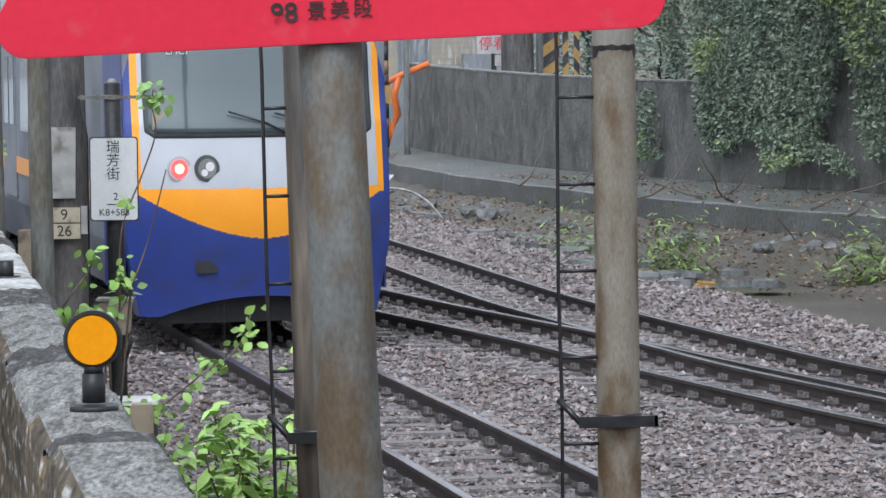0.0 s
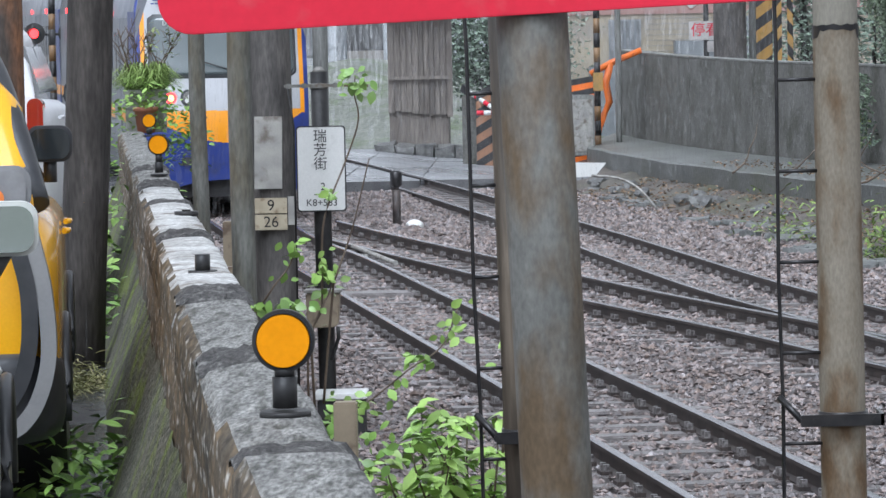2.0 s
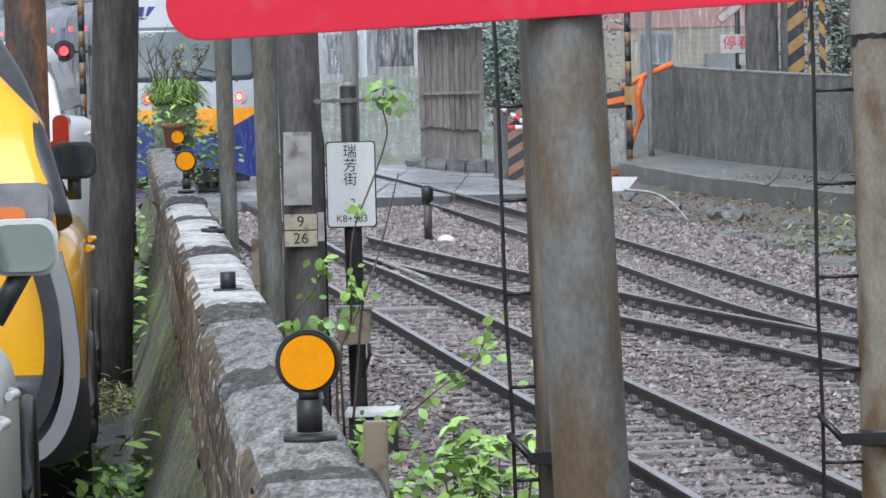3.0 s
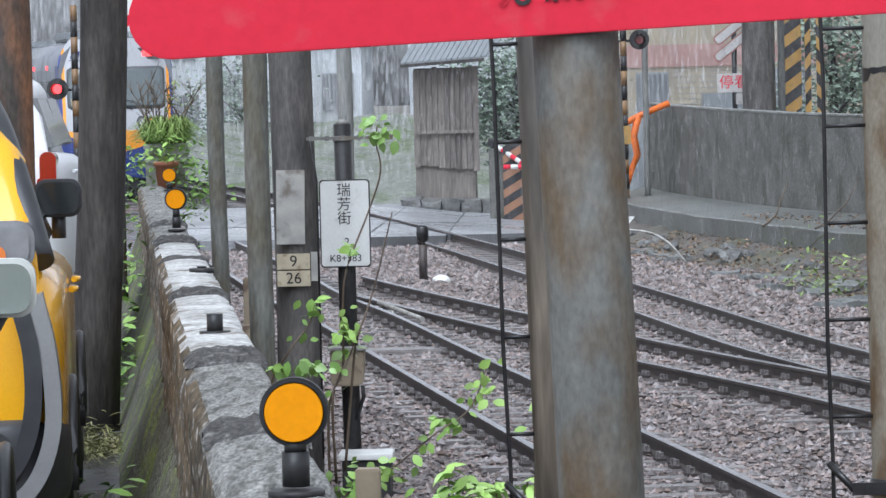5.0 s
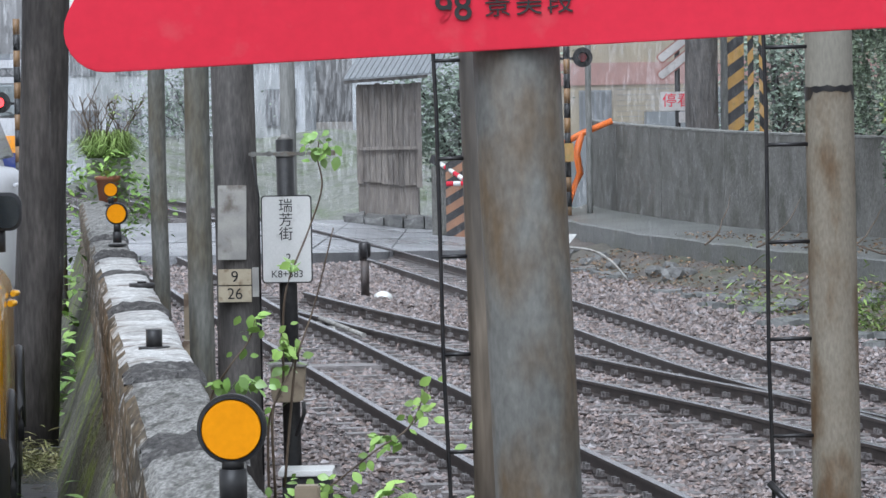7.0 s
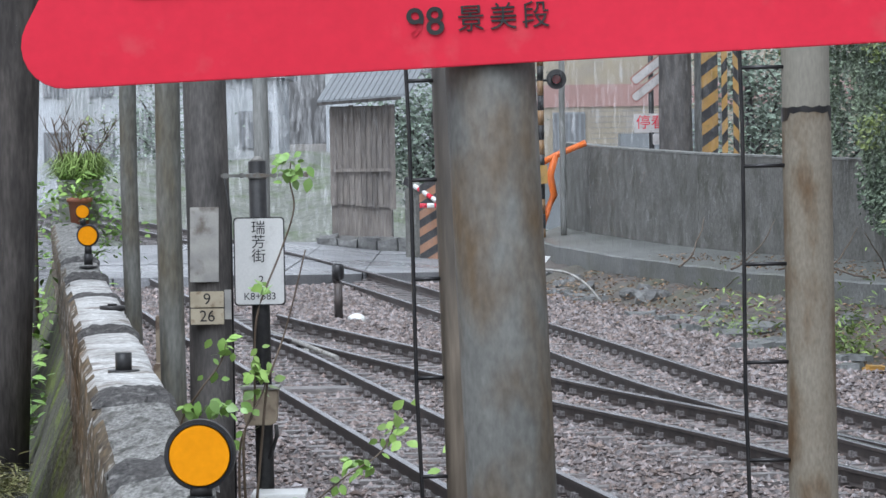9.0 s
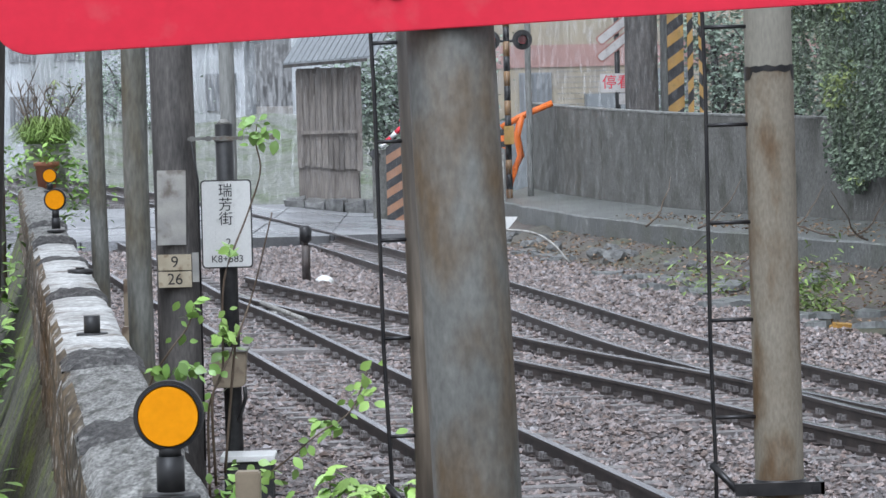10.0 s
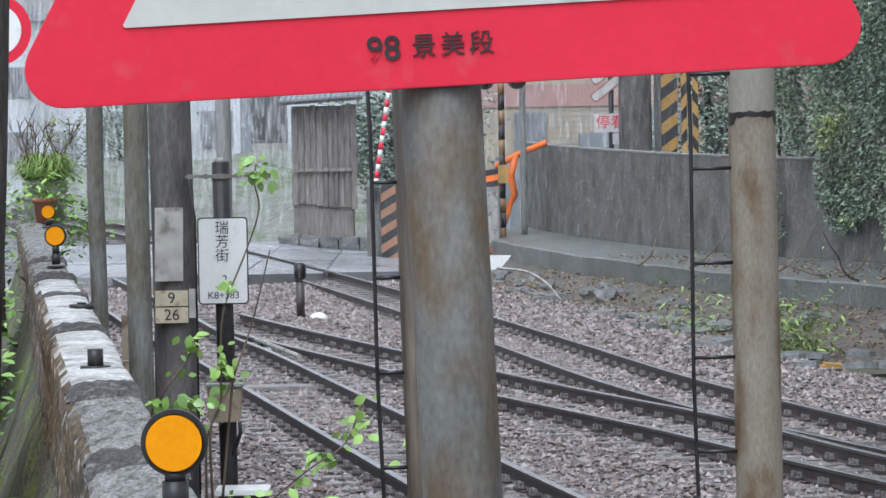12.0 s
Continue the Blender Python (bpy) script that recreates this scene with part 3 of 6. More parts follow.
def build_track(name, label, points, y0, y1, clips=True, sleepers=True, every=0.62, long=2.1):
    line = Line(points)
    root = thing(name, label, "railway track", kind="structure")
    s0, s1 = line.where_y(y0), line.where_y(y1)
    for off in (-0.5665, 0.5665):
        web, top = bmesh.new(), bmesh.new()
        rail_profile(web, top, line, off, s0, s1)
        r = part("rail", web, M["rail"], root, "dark rusty steel rail with a worn head")
        part("rail_head", top, M["railtop"], r)
    rng = random.Random(len(name))
    fast, bolts = bmesh.new(), bmesh.new()
    if sleepers:
        bm = bmesh.new()
        box(bm, -long / 2, long / 2, -0.11, 0.11, -0.29, -0.146)
        me = finish(bm, "sleeper", M["sleeper"], 0.012)
    s = s0 + 0.2
    while s < s1:
        p, w = line.at(s)
        a = math.atan2(w.y, w.x) - math.pi / 2
        if sleepers:
            ob = new("sleeper", me)
            ob.parent = root
            ob.matrix_basis = Matrix.Translation(p + Vector((0, 0, rng.uniform(-0.008, 0.004)))) @ Matrix.Rotation(a + rng.uniform(-0.02, 0.02), 4, "Z")
        if clips and p.y < 60:
            side = Vector((w.y, -w.x, 0))
            for off in (-0.5665, 0.5665):
                for t in (-0.1, 0.1):
                    m = Matrix.Translation(p + side * (off + t)) @ Matrix.Rotation(a, 4, "Z")
                    box(fast, -0.04, 0.04, -0.085, 0.085, -0.16, -0.12, m)
                    for q in (-0.06, 0.06):
                        box(bolts, -0.02, 0.02, q - 0.02, q + 0.02, -0.13, -0.07, m)
        s += every
    if clips:
        part("base_plates", fast, M["rail"], root, "dark rail base plates")["kind"] = "stuff"
        part("clips", bolts, M["clip"], root, "wet steel rail clips")["kind"] = "stuff"
    else:
        fast.free()
        bolts.free()
    return line


# ---------------------------------------------------------------- boundary wall, discs, planter
def build_wall():
    wall = thing("wall_boundary", "old rough concrete boundary wall with a mossy skirt", "wall", kind="structure")
    n = Vector((1, 0.124, 0)).normalized()
    d = Vector((-0.124, 1, 0)).normalized()
    # coping in blocks of uneven height, with rough edges
    cuts = [-3.0, -0.7, 1.5, 3.2, 4.9, 6.1, 8.25, 10.5, 13.9, 16.9, 19.6, 22.2, 25.0, 28.0, 30.8, 33.5]
    for i, (a, b) in enumerate(zip(cuts, cuts[1:]), -2):
        bm = bmesh.new()
        rows = []
        k = max(6, int((b - a) / 0.035))
        lift = random.Random(i).uniform(-0.02, 0.02)
        for j in range(k + 1):
            y = a + (b - a - 0.02) * j / k
            c = Vector((wall_x(y), y, 0))
            row = []
            end = min(j, k - j) / 4.0
            drop = 0.035 * max(0, 1 - end) * (1 + 0.6 * noise.noise((j * 0.9, i, 0)))
            for x, z in ((-0.150, 1.95), (-0.152, 2.06), (-0.142, 2.132), (-0.118, 2.156), (-0.06, 2.163), (0.0, 2.165), (0.045, 2.163), (0.072, 2.156), (0.084, 2.135), (0.09, 2.06), (0.09, 1.95)):
                q = c + n * x + Vector((0, 0, z + lift - (drop if z > 2.1 else 0)))
                along = Vector((q.x, q.y * 0.35, q.z))
                w = noise.noise(along * 24) * 0.006 + noise.noise(along * 9) * 0.008 + noise.noise(q * 3) * 0.006
                q += (n * (0.6 * np.sign(x) if abs(x) > 0.07 else 0) + Vector((0, 0, 1 if z > 2.08 else 0))) * w
                row.append(bm.verts.new(q))
            rows.append(row)
        for r, s in zip(rows, rows[1:]):
            for q in range(len(r) - 1):
                f = bm.faces.new((r[q], s[q], s[q + 1], r[q + 1]))
                f.smooth = True
                ragged = noise.noise((f.calc_center_median() + Vector((i, 0, 0))) * 3)
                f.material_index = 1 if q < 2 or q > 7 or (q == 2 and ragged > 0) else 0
        bm.faces.new(rows[0])
        bm.faces.new(rows[-1][::-1])
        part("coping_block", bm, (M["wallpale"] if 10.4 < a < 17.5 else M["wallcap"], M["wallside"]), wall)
    # rough dark mortar heaped over the joints
    for i, y0 in enumerate((3.15, 6.05, 8.2, 10.55, 13.95, 16.95, 19.6, 22.2)):
        bm = bmesh.new()
        rows = []
        for j in range(13):
            u = -1 + j / 6
            row = []
            for k in range(13):
                v = -1 + k / 6
                y = y0 + 0.17 * u * (1 + 0.35 * noise.noise((v * 1.7, i, 3)))
                x = -0.022 + 0.118 * v
                h = 0.05 * max(0.0, 1 - u * u) ** 0.6 * (1 - 0.5 * v ** 4)
                q = Vector((wall_x(y), y, 2.135 + h)) + n * x
                q.z += noise.noise(q * 23) * 0.016 + noise.noise(q * 60) * 0.007 - 0.05 * max(0, abs(v) - 0.8)
                row.append(bm.verts.new(q))
            rows.append(row)
        for r, t in zip(rows, rows[1:]):
            for k in range(12):
                bm.faces.new((r[k], r[k + 1], t[k + 1], t[k]))
        part("mortar_joint", bm, M["mortar"], wall, "rough dark mortar over a joint")
    # body
    bm = bmesh.new()
    prev = None
    for j in range(0, 241):
        y = -3 + 36.5 * j / 240
        c = Vector((wall_x(y), y, 0))
        row = []
        for x, z in ((-0.2, 1.0), (-0.175, 1.35), (-0.155, 1.7), (-0.128, 2.0), (0.082, 2.0), (0.09, 1.2), (0.11, -0.3)):
            q = c + n * x + Vector((0, 0, z))
            q += n * noise.noise(q * 4) * 0.012
            row.append(bm.verts.new(q))
        if prev:
            for k in range(6):
                f = bm.faces.new((prev[k], row[k], row[k + 1], prev[k + 1]))
                f.smooth = k != 3
        prev = row
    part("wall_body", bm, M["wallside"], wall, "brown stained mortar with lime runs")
    bm = bmesh.new()
    prev = None
    for j in range(0, 161):
        y = -3 + 36.5 * j / 160
        c = Vector((wall_x(y), y, 0))
        row = []
        for x, z in ((-0.37, 1.16), (-0.335, 1.24), (-0.285, 1.36), (-0.235, 1.5), (-0.185, 1.64), (-0.145, 1.74)):
            q = c + n * x + Vector((0, 0, z))
            q += (n + Vector((0, 0, 1))) * noise.noise(q * 2.2) * 0.03
            row.append(bm.verts.new(q))
        if prev:
            for k in range(5):
                f = bm.faces.new((prev[k], row[k], row[k + 1], prev[k + 1]))
                f.smooth = True
        prev = row
    part("skirt", bm, M["moss"], wall, "sloping green mossy mortar skirt")


def reflector(x, y, z, height, size=0.13, group="reflectors on the wall"):
    root = thing("reflector_marker", "round amber reflector disc on a short black stem on the wall", "reflector", pose(x, y, z), group)
    h = height
    face = pose(0, -0.02, h)
    bm = bmesh.new()
    prism(bm, ring(size / 2), 0.035, face)
    part("rim", bm, M["black"], root, bevel=0.006)
    bm = bmesh.new()
    prism(bm, ring(size / 2 - 0.0085), 0.004, pose(0, -0.026, h))
    part("reflector", bm, M["orange"], root, "glossy amber reflector", bevel=0.002)
    bm = bmesh.new()
    tube(bm, [(0, 0, 0.01), (0, 0, 0.075)], 0.026, 18)
    part("socket", bm, M["black"], root)
    bm = bmesh.new()
    tube(bm, [(0, 0, 0.075), (0, 0, h - size / 2 + 0.01)], 0.021, 18)
    part("stem", bm, M["black"], root)
    bm = bmesh.new()
    tube(bm, [(0, 0, -0.008), (0, 0, 0.001), (0, 0, 0.004)], [0.054, 0.054, 0.050], 28)
    part("base_plate", bm, M["black"], root)
    return root


def build_wall_things():
    reflector(wall_x(6.85) + 0.002, 6.85, 2.163, 0.150)
    reflector(-2.295, 21.1, 2.165, 0.18)
    reflector(-3.42, 31.0, 2.165, 0.13)
    # stub and plate where a disc is missing
    stub = thing("marker_stub", "short black stem on the wall without its reflector", "reflector", pose(-1.14, 11.5, 2.165))
    bm = bmesh.new()
    tube(bm, [(0, 0, 0), (0, 0, 0.062)], 0.026, 18)
    part("socket", bm, M["black"], stub)
    bm = bmesh.new()
    tube(bm, [(0, 0, -0.012), (0, 0, 0.008)], 0.05, 24)
    part("base_plate", bm, M["black"], stub)
    for y in (15.6,):
        bm = bmesh.new()
        tube(bm, [(0, 0, -0.01), (0, 0, 0.012)], 0.055, 20)
        tube(bm, [(0, 0, 0.012), (0, 0, 0.02)], 0.02, 12)
        thing("disc_mount", "bare black disc mount on the wall", "mount", pose(wall_x(y) + 0.03, y, 2.175), bm=bm, material=M["black"])
    # planter with tufted grass at the wall's end
    rng = random.Random(8)
    c = Vector((wall_x(33) - 0.02, 33.0, 0))
    pl = thing("planter", "grey ribbed planter box on the wall with tufted grass", "planter", pose(c.x + 0.14, c.y, 2.15))
    bm = bmesh.new()
    for k in range(3):
        box(bm, -0.195, 0.195, -0.16, 0.16, 0.22 + 0.065 * k, 0.265 + 0.065 * k)
    box(bm, -0.18, 0.18, -0.145, 0.145, 0.0, 0.40)
    part("box", bm, M["planter"], pl, bevel=0.006)
    V, Fs = [], []
    for i in range(1500):
        a, lean = rng.uniform(0, math.tau), rng.uniform(0.05, 0.36)
        b = Vector((rng.uniform(-0.17, 0.17), rng.uniform(-0.12, 0.12), 0.39))
        h = rng.uniform(0.05, 0.27) * (1 - 0.9 * lean) + 0.03
        o = Vector((math.cos(a), math.sin(a), 0))
        s = Vector((-o.y, o.x, 0)) * 0.005
        m1 = b + o * lean * 0.4 + Vector((0, 0, h))
        m2 = b + o * lean * 1.05 + Vector((0, 0, h * 0.6 - 0.5 * lean * lean))
        j = len(V)
        V += [b - s, b + s, m1 - s, m1 + s, m2]
        Fs += [(j, j + 1, j + 3, j + 2), (j + 2, j + 3, j + 4)]
    g = new("grass_tuft", soup("grass_tuft", V, Fs, M["grass"]))
    g.parent = pl
    tagged(g, "arching bright green grass")
    # bare shrub rising out of it
    tips = []
    for i in range(15):
        bm = bmesh.new()
        p = Vector((rng.uniform(-0.16, 0.2), rng.uniform(-0.1, 0.1), 0.40))
        pts = [p]
        w = Vector((rng.uniform(-0.3, 0.3), rng.uniform(-0.2, 0.2), 1))
        for k in range(6):
            w = (w + Vector((rng.uniform(-0.5, 0.5), rng.uniform(-0.4, 0.4), 0.22))).normalized()
            pts.append(pts[-1] + w * rng.uniform(0.07, 0.14))
        tube(bm, pts, [0.009 - 0.001 * k for k in range(len(pts))], 6)
        for k in (2, 3, 4, 5):
            tube(bm, [pts[k], pts[k] + Vector((rng.uniform(-0.12, 0.12), rng.uniform(-0.08, 0.08), rng.uniform(0.06, 0.16)))], [0.005, 0.002], 5)
        tips += pts[3:]
        part("bare_twig", bm, M["stem"], pl, "bare brown twig")
    V, Fs = leaves(rng, [q + Vector((rng.gauss(0, 0.03), rng.gauss(0, 0.03), rng.gauss(0, 0.03))) for q in tips if q.x > 0.02 for _ in range(3)], 0.06)
    o = new("shrub_leaves", soup("shrub_leaves", V, Fs, M["ivylite"], True))
    o.parent = pl
    pot = thing("flower_pot", "terracotta flower pot with trailing leaves", "flower pot", pose(c.x + 0.17, c.y - 0.32, 2.15))
    bm = bmesh.new()
    tube(bm, [(0, 0, 0), (0, 0, 0.2), (0, 0, 0.2), (0, 0, 0.24)], [0.08, 0.105, 0.118, 0.118], 20)
    part("pot", bm, M["terracotta"], pot)
    spots = [(rng.gauss(0, 0.16), rng.gauss(-0.02, 0.1), 0.24 + abs(rng.gauss(0, 0.13))) for _ in range(160)]
    spots += [(0.22 + rng.gauss(0, 0.1), rng.gauss(-0.05, 0.1), rng.uniform(-0.3, 0.25)) for _ in range(170)]
    spots += [(-0.28 + rng.gauss(0, 0.08), rng.gauss(-0.05, 0.1), rng.uniform(-0.4, 0.4)) for _ in range(150)]
    spots += [(0.4 + rng.gauss(0, 0.09), rng.gauss(0, 0.1), rng.uniform(-0.1, 0.35) - 0.2 * abs(rng.gauss(0, 1))) for _ in range(130)]
    V, Fs = leaves(rng, spots, 0.075)
    o = new("foliage", soup("foliage", V, Fs, M["vine"], True))
    o.parent = pot
    tagged(o, "trailing green leaves")


# ---------------------------------------------------------------- signs, masts, poles
def build_warning_sign():
    """Triangular warning sign, seen low: red border on white, on a leaning grey post."""
    m0 = pose(0.0, 3.9, 0, 0, 1.55, 0)
    root = thing("warning_sign", "red bordered white triangular road sign on a leaning grey post", "road sign", pose(0.0, 3.9, 0))

    def tri(side, r, z0, n=8, cx=-0.007):
        h = side * math.sqrt(3) / 2
        pts = [(-side / 2, 0), (side / 2, 0), (0, h)]
        out = []
        for i, (px, pz) in enumerate(pts):
            cen = Vector((0, h / 3))
            v = Vector((px, pz))
            c = v + (cen - v).normalized() * 2 * r
            a0 = (-150, -30, 90)[i]
            for k in range(n + 1):
                a = radians(a0 - 60 + 120 * k / n)
                out.append((cx + c.x + r * math.cos(a), z0 + c.y + r * math.sin(a)))
        return out

    tilt = Matrix.Translation((0, 0, 2.96)) @ Matrix.Rotation(radians(-2.3), 4, "Y") @ Matrix.Translation((0, 0, -2.96))
    bm = bmesh.new()
    prism(bm, tri(0.98, 0.042, 2.953), 0.003, tilt @ pose(0, -0.052, 0))
    part("sign_plate", bm, M["red"], root, "red sign plate with scuffed corners", bevel=0.001)
    bm = bmesh.new()
    prism(bm, tri(0.70, 0.003, 3.037), 0.0016, tilt @ pose(0, -0.0545, 0))
    part("white_field", bm, M["signfield"], root)
    face = tilt @ pose(0, -0.0535, 0)
    lettering("route_number", "98", 0.038, M["black"], root, face @ pose(-0.072, 0, 2.997), "black painted number", bold=0.0004)
    lettering("section_name", "景美段", 0.028, M["black"], root, face @ pose(0.004, 0, 2.9975), "black painted characters", wide=1.25)
    bm = bmesh.new()
    lean = lambda z: Vector((-0.011 + (2.95 - z) * 0.036, 0, z))
    tube(bm, [lean(1.0), lean(2.0), lean(2.5), lean(3.4)], [0.0445] * 4, 28)
    part("post", bm, M["galv"], root, "grey rust streaked galvanised post")
    bm = bmesh.new()
    tube(bm, [lean(0.9), lean(1.25)], 0.09, 20)
    part("footing", bm, M["ledge"], root)


def ladder_mast(x, y, material, label, top=5.2, lx=-0.222, clampz=1.63, collar=None, lean=0.0, rung=0.24):
    root = thing("ladder_mast", label, "signal mast", pose(x, y, 0, 0, lean, 0), "steel masts with a ladder")
    bm = bmesh.new()
    tube(bm, [(0, 0, -0.3), (0, 0, collar + 0.028 if collar else top)], 0.0775, 28, cap=not collar)
    part("pole", bm, material, root)
    if collar:
        bm = bmesh.new()
        ra, rb = [], []
        for k in range(40):
            a = math.tau * k / 40
            h = 0.012 + 0.012 * noise.noise((math.cos(a) * 2.1, math.sin(a) * 2.1, 4)) + (0.028 if math.cos(a) < -0.8 or math.cos(a) > 0.85 else 0)
            ra.append(bm.verts.new((0.079 * math.cos(a), 0.079 * math.sin(a), collar + 0.03 + 0.008 * noise.noise((math.cos(a) * 3, math.sin(a) * 3, 8)))))
            rb.append(bm.verts.new((0.0785 * math.cos(a), 0.0785 * math.sin(a), collar + 0.024 - h)))
        for k in range(40):
            bm.faces.new((rb[k], rb[(k + 1) % 40], ra[(k + 1) % 40], ra[k]))
        part("collar_band", bm, M["iron"], root, "dark band with drips")
        bm = bmesh.new()
        tube(bm, [(0, 0, collar + 0.02), (0, 0, top + 0.01)], 0.0755, 28, cap=False)
        part("upper_pole", bm, M["mastpale"], root, "pale upper pole")
    bm = bmesh.new()
    pts = [(lx, -0.02, z) for z in np.arange(0.1, top, 0.4)]
    tube(bm, [(p[0] + 0.004 * math.sin(i * 2.1), p[1], p[2]) for i, p in enumerate(pts)], 0.0066, 10)
    part("ladder_rail", bm, M["iron"], root)
    z = rung
    while z < top:
        bm = bmesh.new()
        tube(bm, [(lx, -0.02, z), (-0.07, -0.02, z)], 0.0064, 8)
        part("rung", bm, M["iron"], root)
        z += 0.3085
    for cz in (clampz, clampz + 2.4):
        bm = bmesh.new()
        tube(bm, [(lx - 0.01, -0.04, cz + 0.075), (lx + 0.06, -0.11, cz)], 0.012, 8)
        box(bm, lx + 0.055, 0.13, -0.118, -0.106, cz - 0.02, cz + 0.02)
        box(bm, 0.118, 0.13, -0.118, 0.05, cz - 0.02, cz + 0.02)
        tube(bm, [(0, 0, cz - 0.022), (0, 0, cz + 0.022)], 0.085, 28)
        tube(bm, [(-0.1, -0.125, cz), (-0.1, -0.104, cz)], 0.011, 8)
        tube(bm, [(0.1, -0.125, cz), (0.1, -0.104, cz)], 0.011, 8)
        part("clamp", bm, M["iron"], root, "black bolted clamp")
    return root


def pole(name, label, x, y, z0, z1, r0, r1, material, lean=(0, 0), cat="utility pole", group=""):
    bm = bmesh.new()
    n = 10
    pts = [(lean[0] * k / n * (z1 - z0) + 0.006 * math.sin(k * 1.7 + x), lean[1] * k / n, z0 + (z1 - z0) * k / n) for k in range(n + 1)]
    tube(bm, pts, [r0 + (r1 - r0) * k / n for k in range(n + 1)], 24)
    root = thing(name, label, cat, pose(x, y, 0), group)
    part("shaft", bm, material, root)
    return root


def build_poles():
    ladder_mast(1.03, 11.6, M["mast"], "rust streaked pale steel mast with a thin black ladder", lx=-0.206, collar=2.93, lean=-0.4, rung=0.31)
    ladder_mast(-0.022, 11.5, M["mastdark"], "dark rusted steel mast with a thin black ladder", lx=-0.156, clampz=1.6, lean=-1.2, rung=0.286)
    pole("wooden_pole", "dark wet wooden pole standing by the lane", -2.50, 18.8, 1.1, 8, 0.127, 0.118, M["wood"], (0.045, 0))
    pole("rusty_pole", "slim rusty brown pole ahead of the taxi", -2.68, 17.4, 1.1, 8, 0.105, 0.10, M["rustpole"])
    pole("slim_post", "slim brown grey post behind the wall", -2.115, 22.0, -0.3, 7, 0.054, 0.05, M["mossypost"], (-0.006, 0))
    pole("slim_post", "dark grey green post behind the wall", -1.265, 15.0, -0.3, 7, 0.053, 0.05, M["mossypost"], (-0.008, 0))
    pole("catenary_pole", "pale grey pole beyond the tracks", -3.75, 62, -0.3, 9, 0.14, 0.12, M["concpole"])
    pole("catenary_pole", "pale grey pole beside the lane", -9.3, 74, 0, 11, 0.16, 0.13, M["concpole"])
    pole("catenary_pole", "pale grey pole beside the lane", -11.2, 86, 0, 11, 0.16, 0.13, M["concpole"])
    # numbered wooden pole
    p = pole("numbered_pole", "thick dark wooden pole with number plates", -2.04, 27.2, -0.3, 9, 0.170, 0.150, M["greywood"], (-0.006, 0))
    bm = bmesh.new()
    prism(bm, [(-0.11, 1.83), (0.105, 1.83), (0.115, 2.39), (-0.10, 2.39)], 0.012, pose(-0.035, -0.2, 0))
    part("metal_sheet", bm, M["alu"], p, "weathered pale metal sheet", bevel=0.002)
    for z in (1.70, 1.572):
        bm = bmesh.new()
        box(bm, -0.145, 0.105, -0.205, -0.19, z - 0.06, z + 0.06)
        plate = part("number_plate", bm, M["cream"], p, "cream enamel number plate", bevel=0.003)
    lettering("number_nine", "9", 0.12, M["black"], p, pose(-0.02, -0.2065, 1.70), "black number")
    lettering("number_twenty_six", "26", 0.12, M["black"], p, pose(-0.02, -0.2065, 1.572), "black number")
    bm = bmesh.new()
    box(bm, 0.11, 0.16, -0.19, -0.175, 1.55, 1.77)
    part("side_strip", bm, M["alu"], p)
    for z in (2.62,):
        bm = bmesh.new()
        box(bm, 0.1, 0.75, -0.2, -0.185, z - 0.012, z + 0.012)
        for k in range(6):
            box(bm, 0.12 + 0.12 * k, 0.15 + 0.12 * k, -0.205, -0.18, z - 0.018, z + 0.02)
        part("cross_strap", bm, M["galv"], p, "thin steel strap")
    bm = bmesh.new()
    tube(bm, [(0.165, -0.12, 0.2), (0.165, -0.12, 2.3), (0.12, -0.14, 2.62)], 0.008, 6)
    part("cable", bm, M["black"], p)
    # crossing name sign on its black post
    k = thing("crossing_sign", "white crossing name sign with black characters on a black post", "sign", pose(-1.725, 28.0, 0))
    bm = bmesh.new()
    tube(bm, [(0.015, 0.09, -0.3), (0, 0.09, 1.5), (-0.01, 0.09, 2.72)], 0.07, 20)
    part("post", bm, M["black"], k, "black painted post", bevel=0.0)
    bm = bmesh.new()
    tube(bm, [(-0.01, 0.09, 2.721), (-0.01, 0.09, 2.76)], [0.06, 0.02], 16)
    part("cap", bm, M["alu"], k)
    bm = bmesh.new()
    tube(bm, [(-0.012, 0.09, 2.585), (-0.012, 0.09, 2.625)], 0.074, 20)
    part("band", bm, M["alu"], k)
    bm = bmesh.new()
    prism(bm, rounded(0.395, 0.685, 0.03, x=0.0, z=1.945), 0.012, pose(0, -0.002, 0))
    part("sign_edge", bm, M["black"], k)
    bm = bmesh.new()
    prism(bm, rounded(0.375, 0.665, 0.025, x=0.0, z=1.945), 0.006, pose(0, -0.006, 0))
    part("sign_plate", bm, M["white"], k, "white sign plate", bevel=0.001)
    lettering("crossing_name", "瑞\n芳\n街", 0.112, M["black"], k, pose(-0.005, -0.0075, 2.09), "black characters", spacing=0.98)
    lettering("crossing_number", "2", 0.085, M["black"], k, pose(0.012, -0.0075, 1.80), "black number")
    lettering("kilometre_mark", "K8+583", 0.078, M["black"], k, pose(0.0, -0.0075, 1.672), "black kilometre mark")
    bm = bmesh.new()
    box(bm, -0.06, 0.07, -0.0085, -0.0065, 1.735, 1.743)
    part("rule", bm, M["black"], k)
    j = thing("junction_box", "beige metal junction box with a pale lid on the post", "junction box", pose(-1.73, 27.95, 0))
    bm = bmesh.new()
    prism(bm, [(-0.13, 0.96), (0.14, 0.96), (0.125, 0.71), (0.09, 0.685), (-0.095, 0.685), (-0.125, 0.71)], 0.2, pose(0, -0.13, 0))
    part("case", bm, M["boxpaint"], j, bevel=0.008)
    bm = bmesh.new()
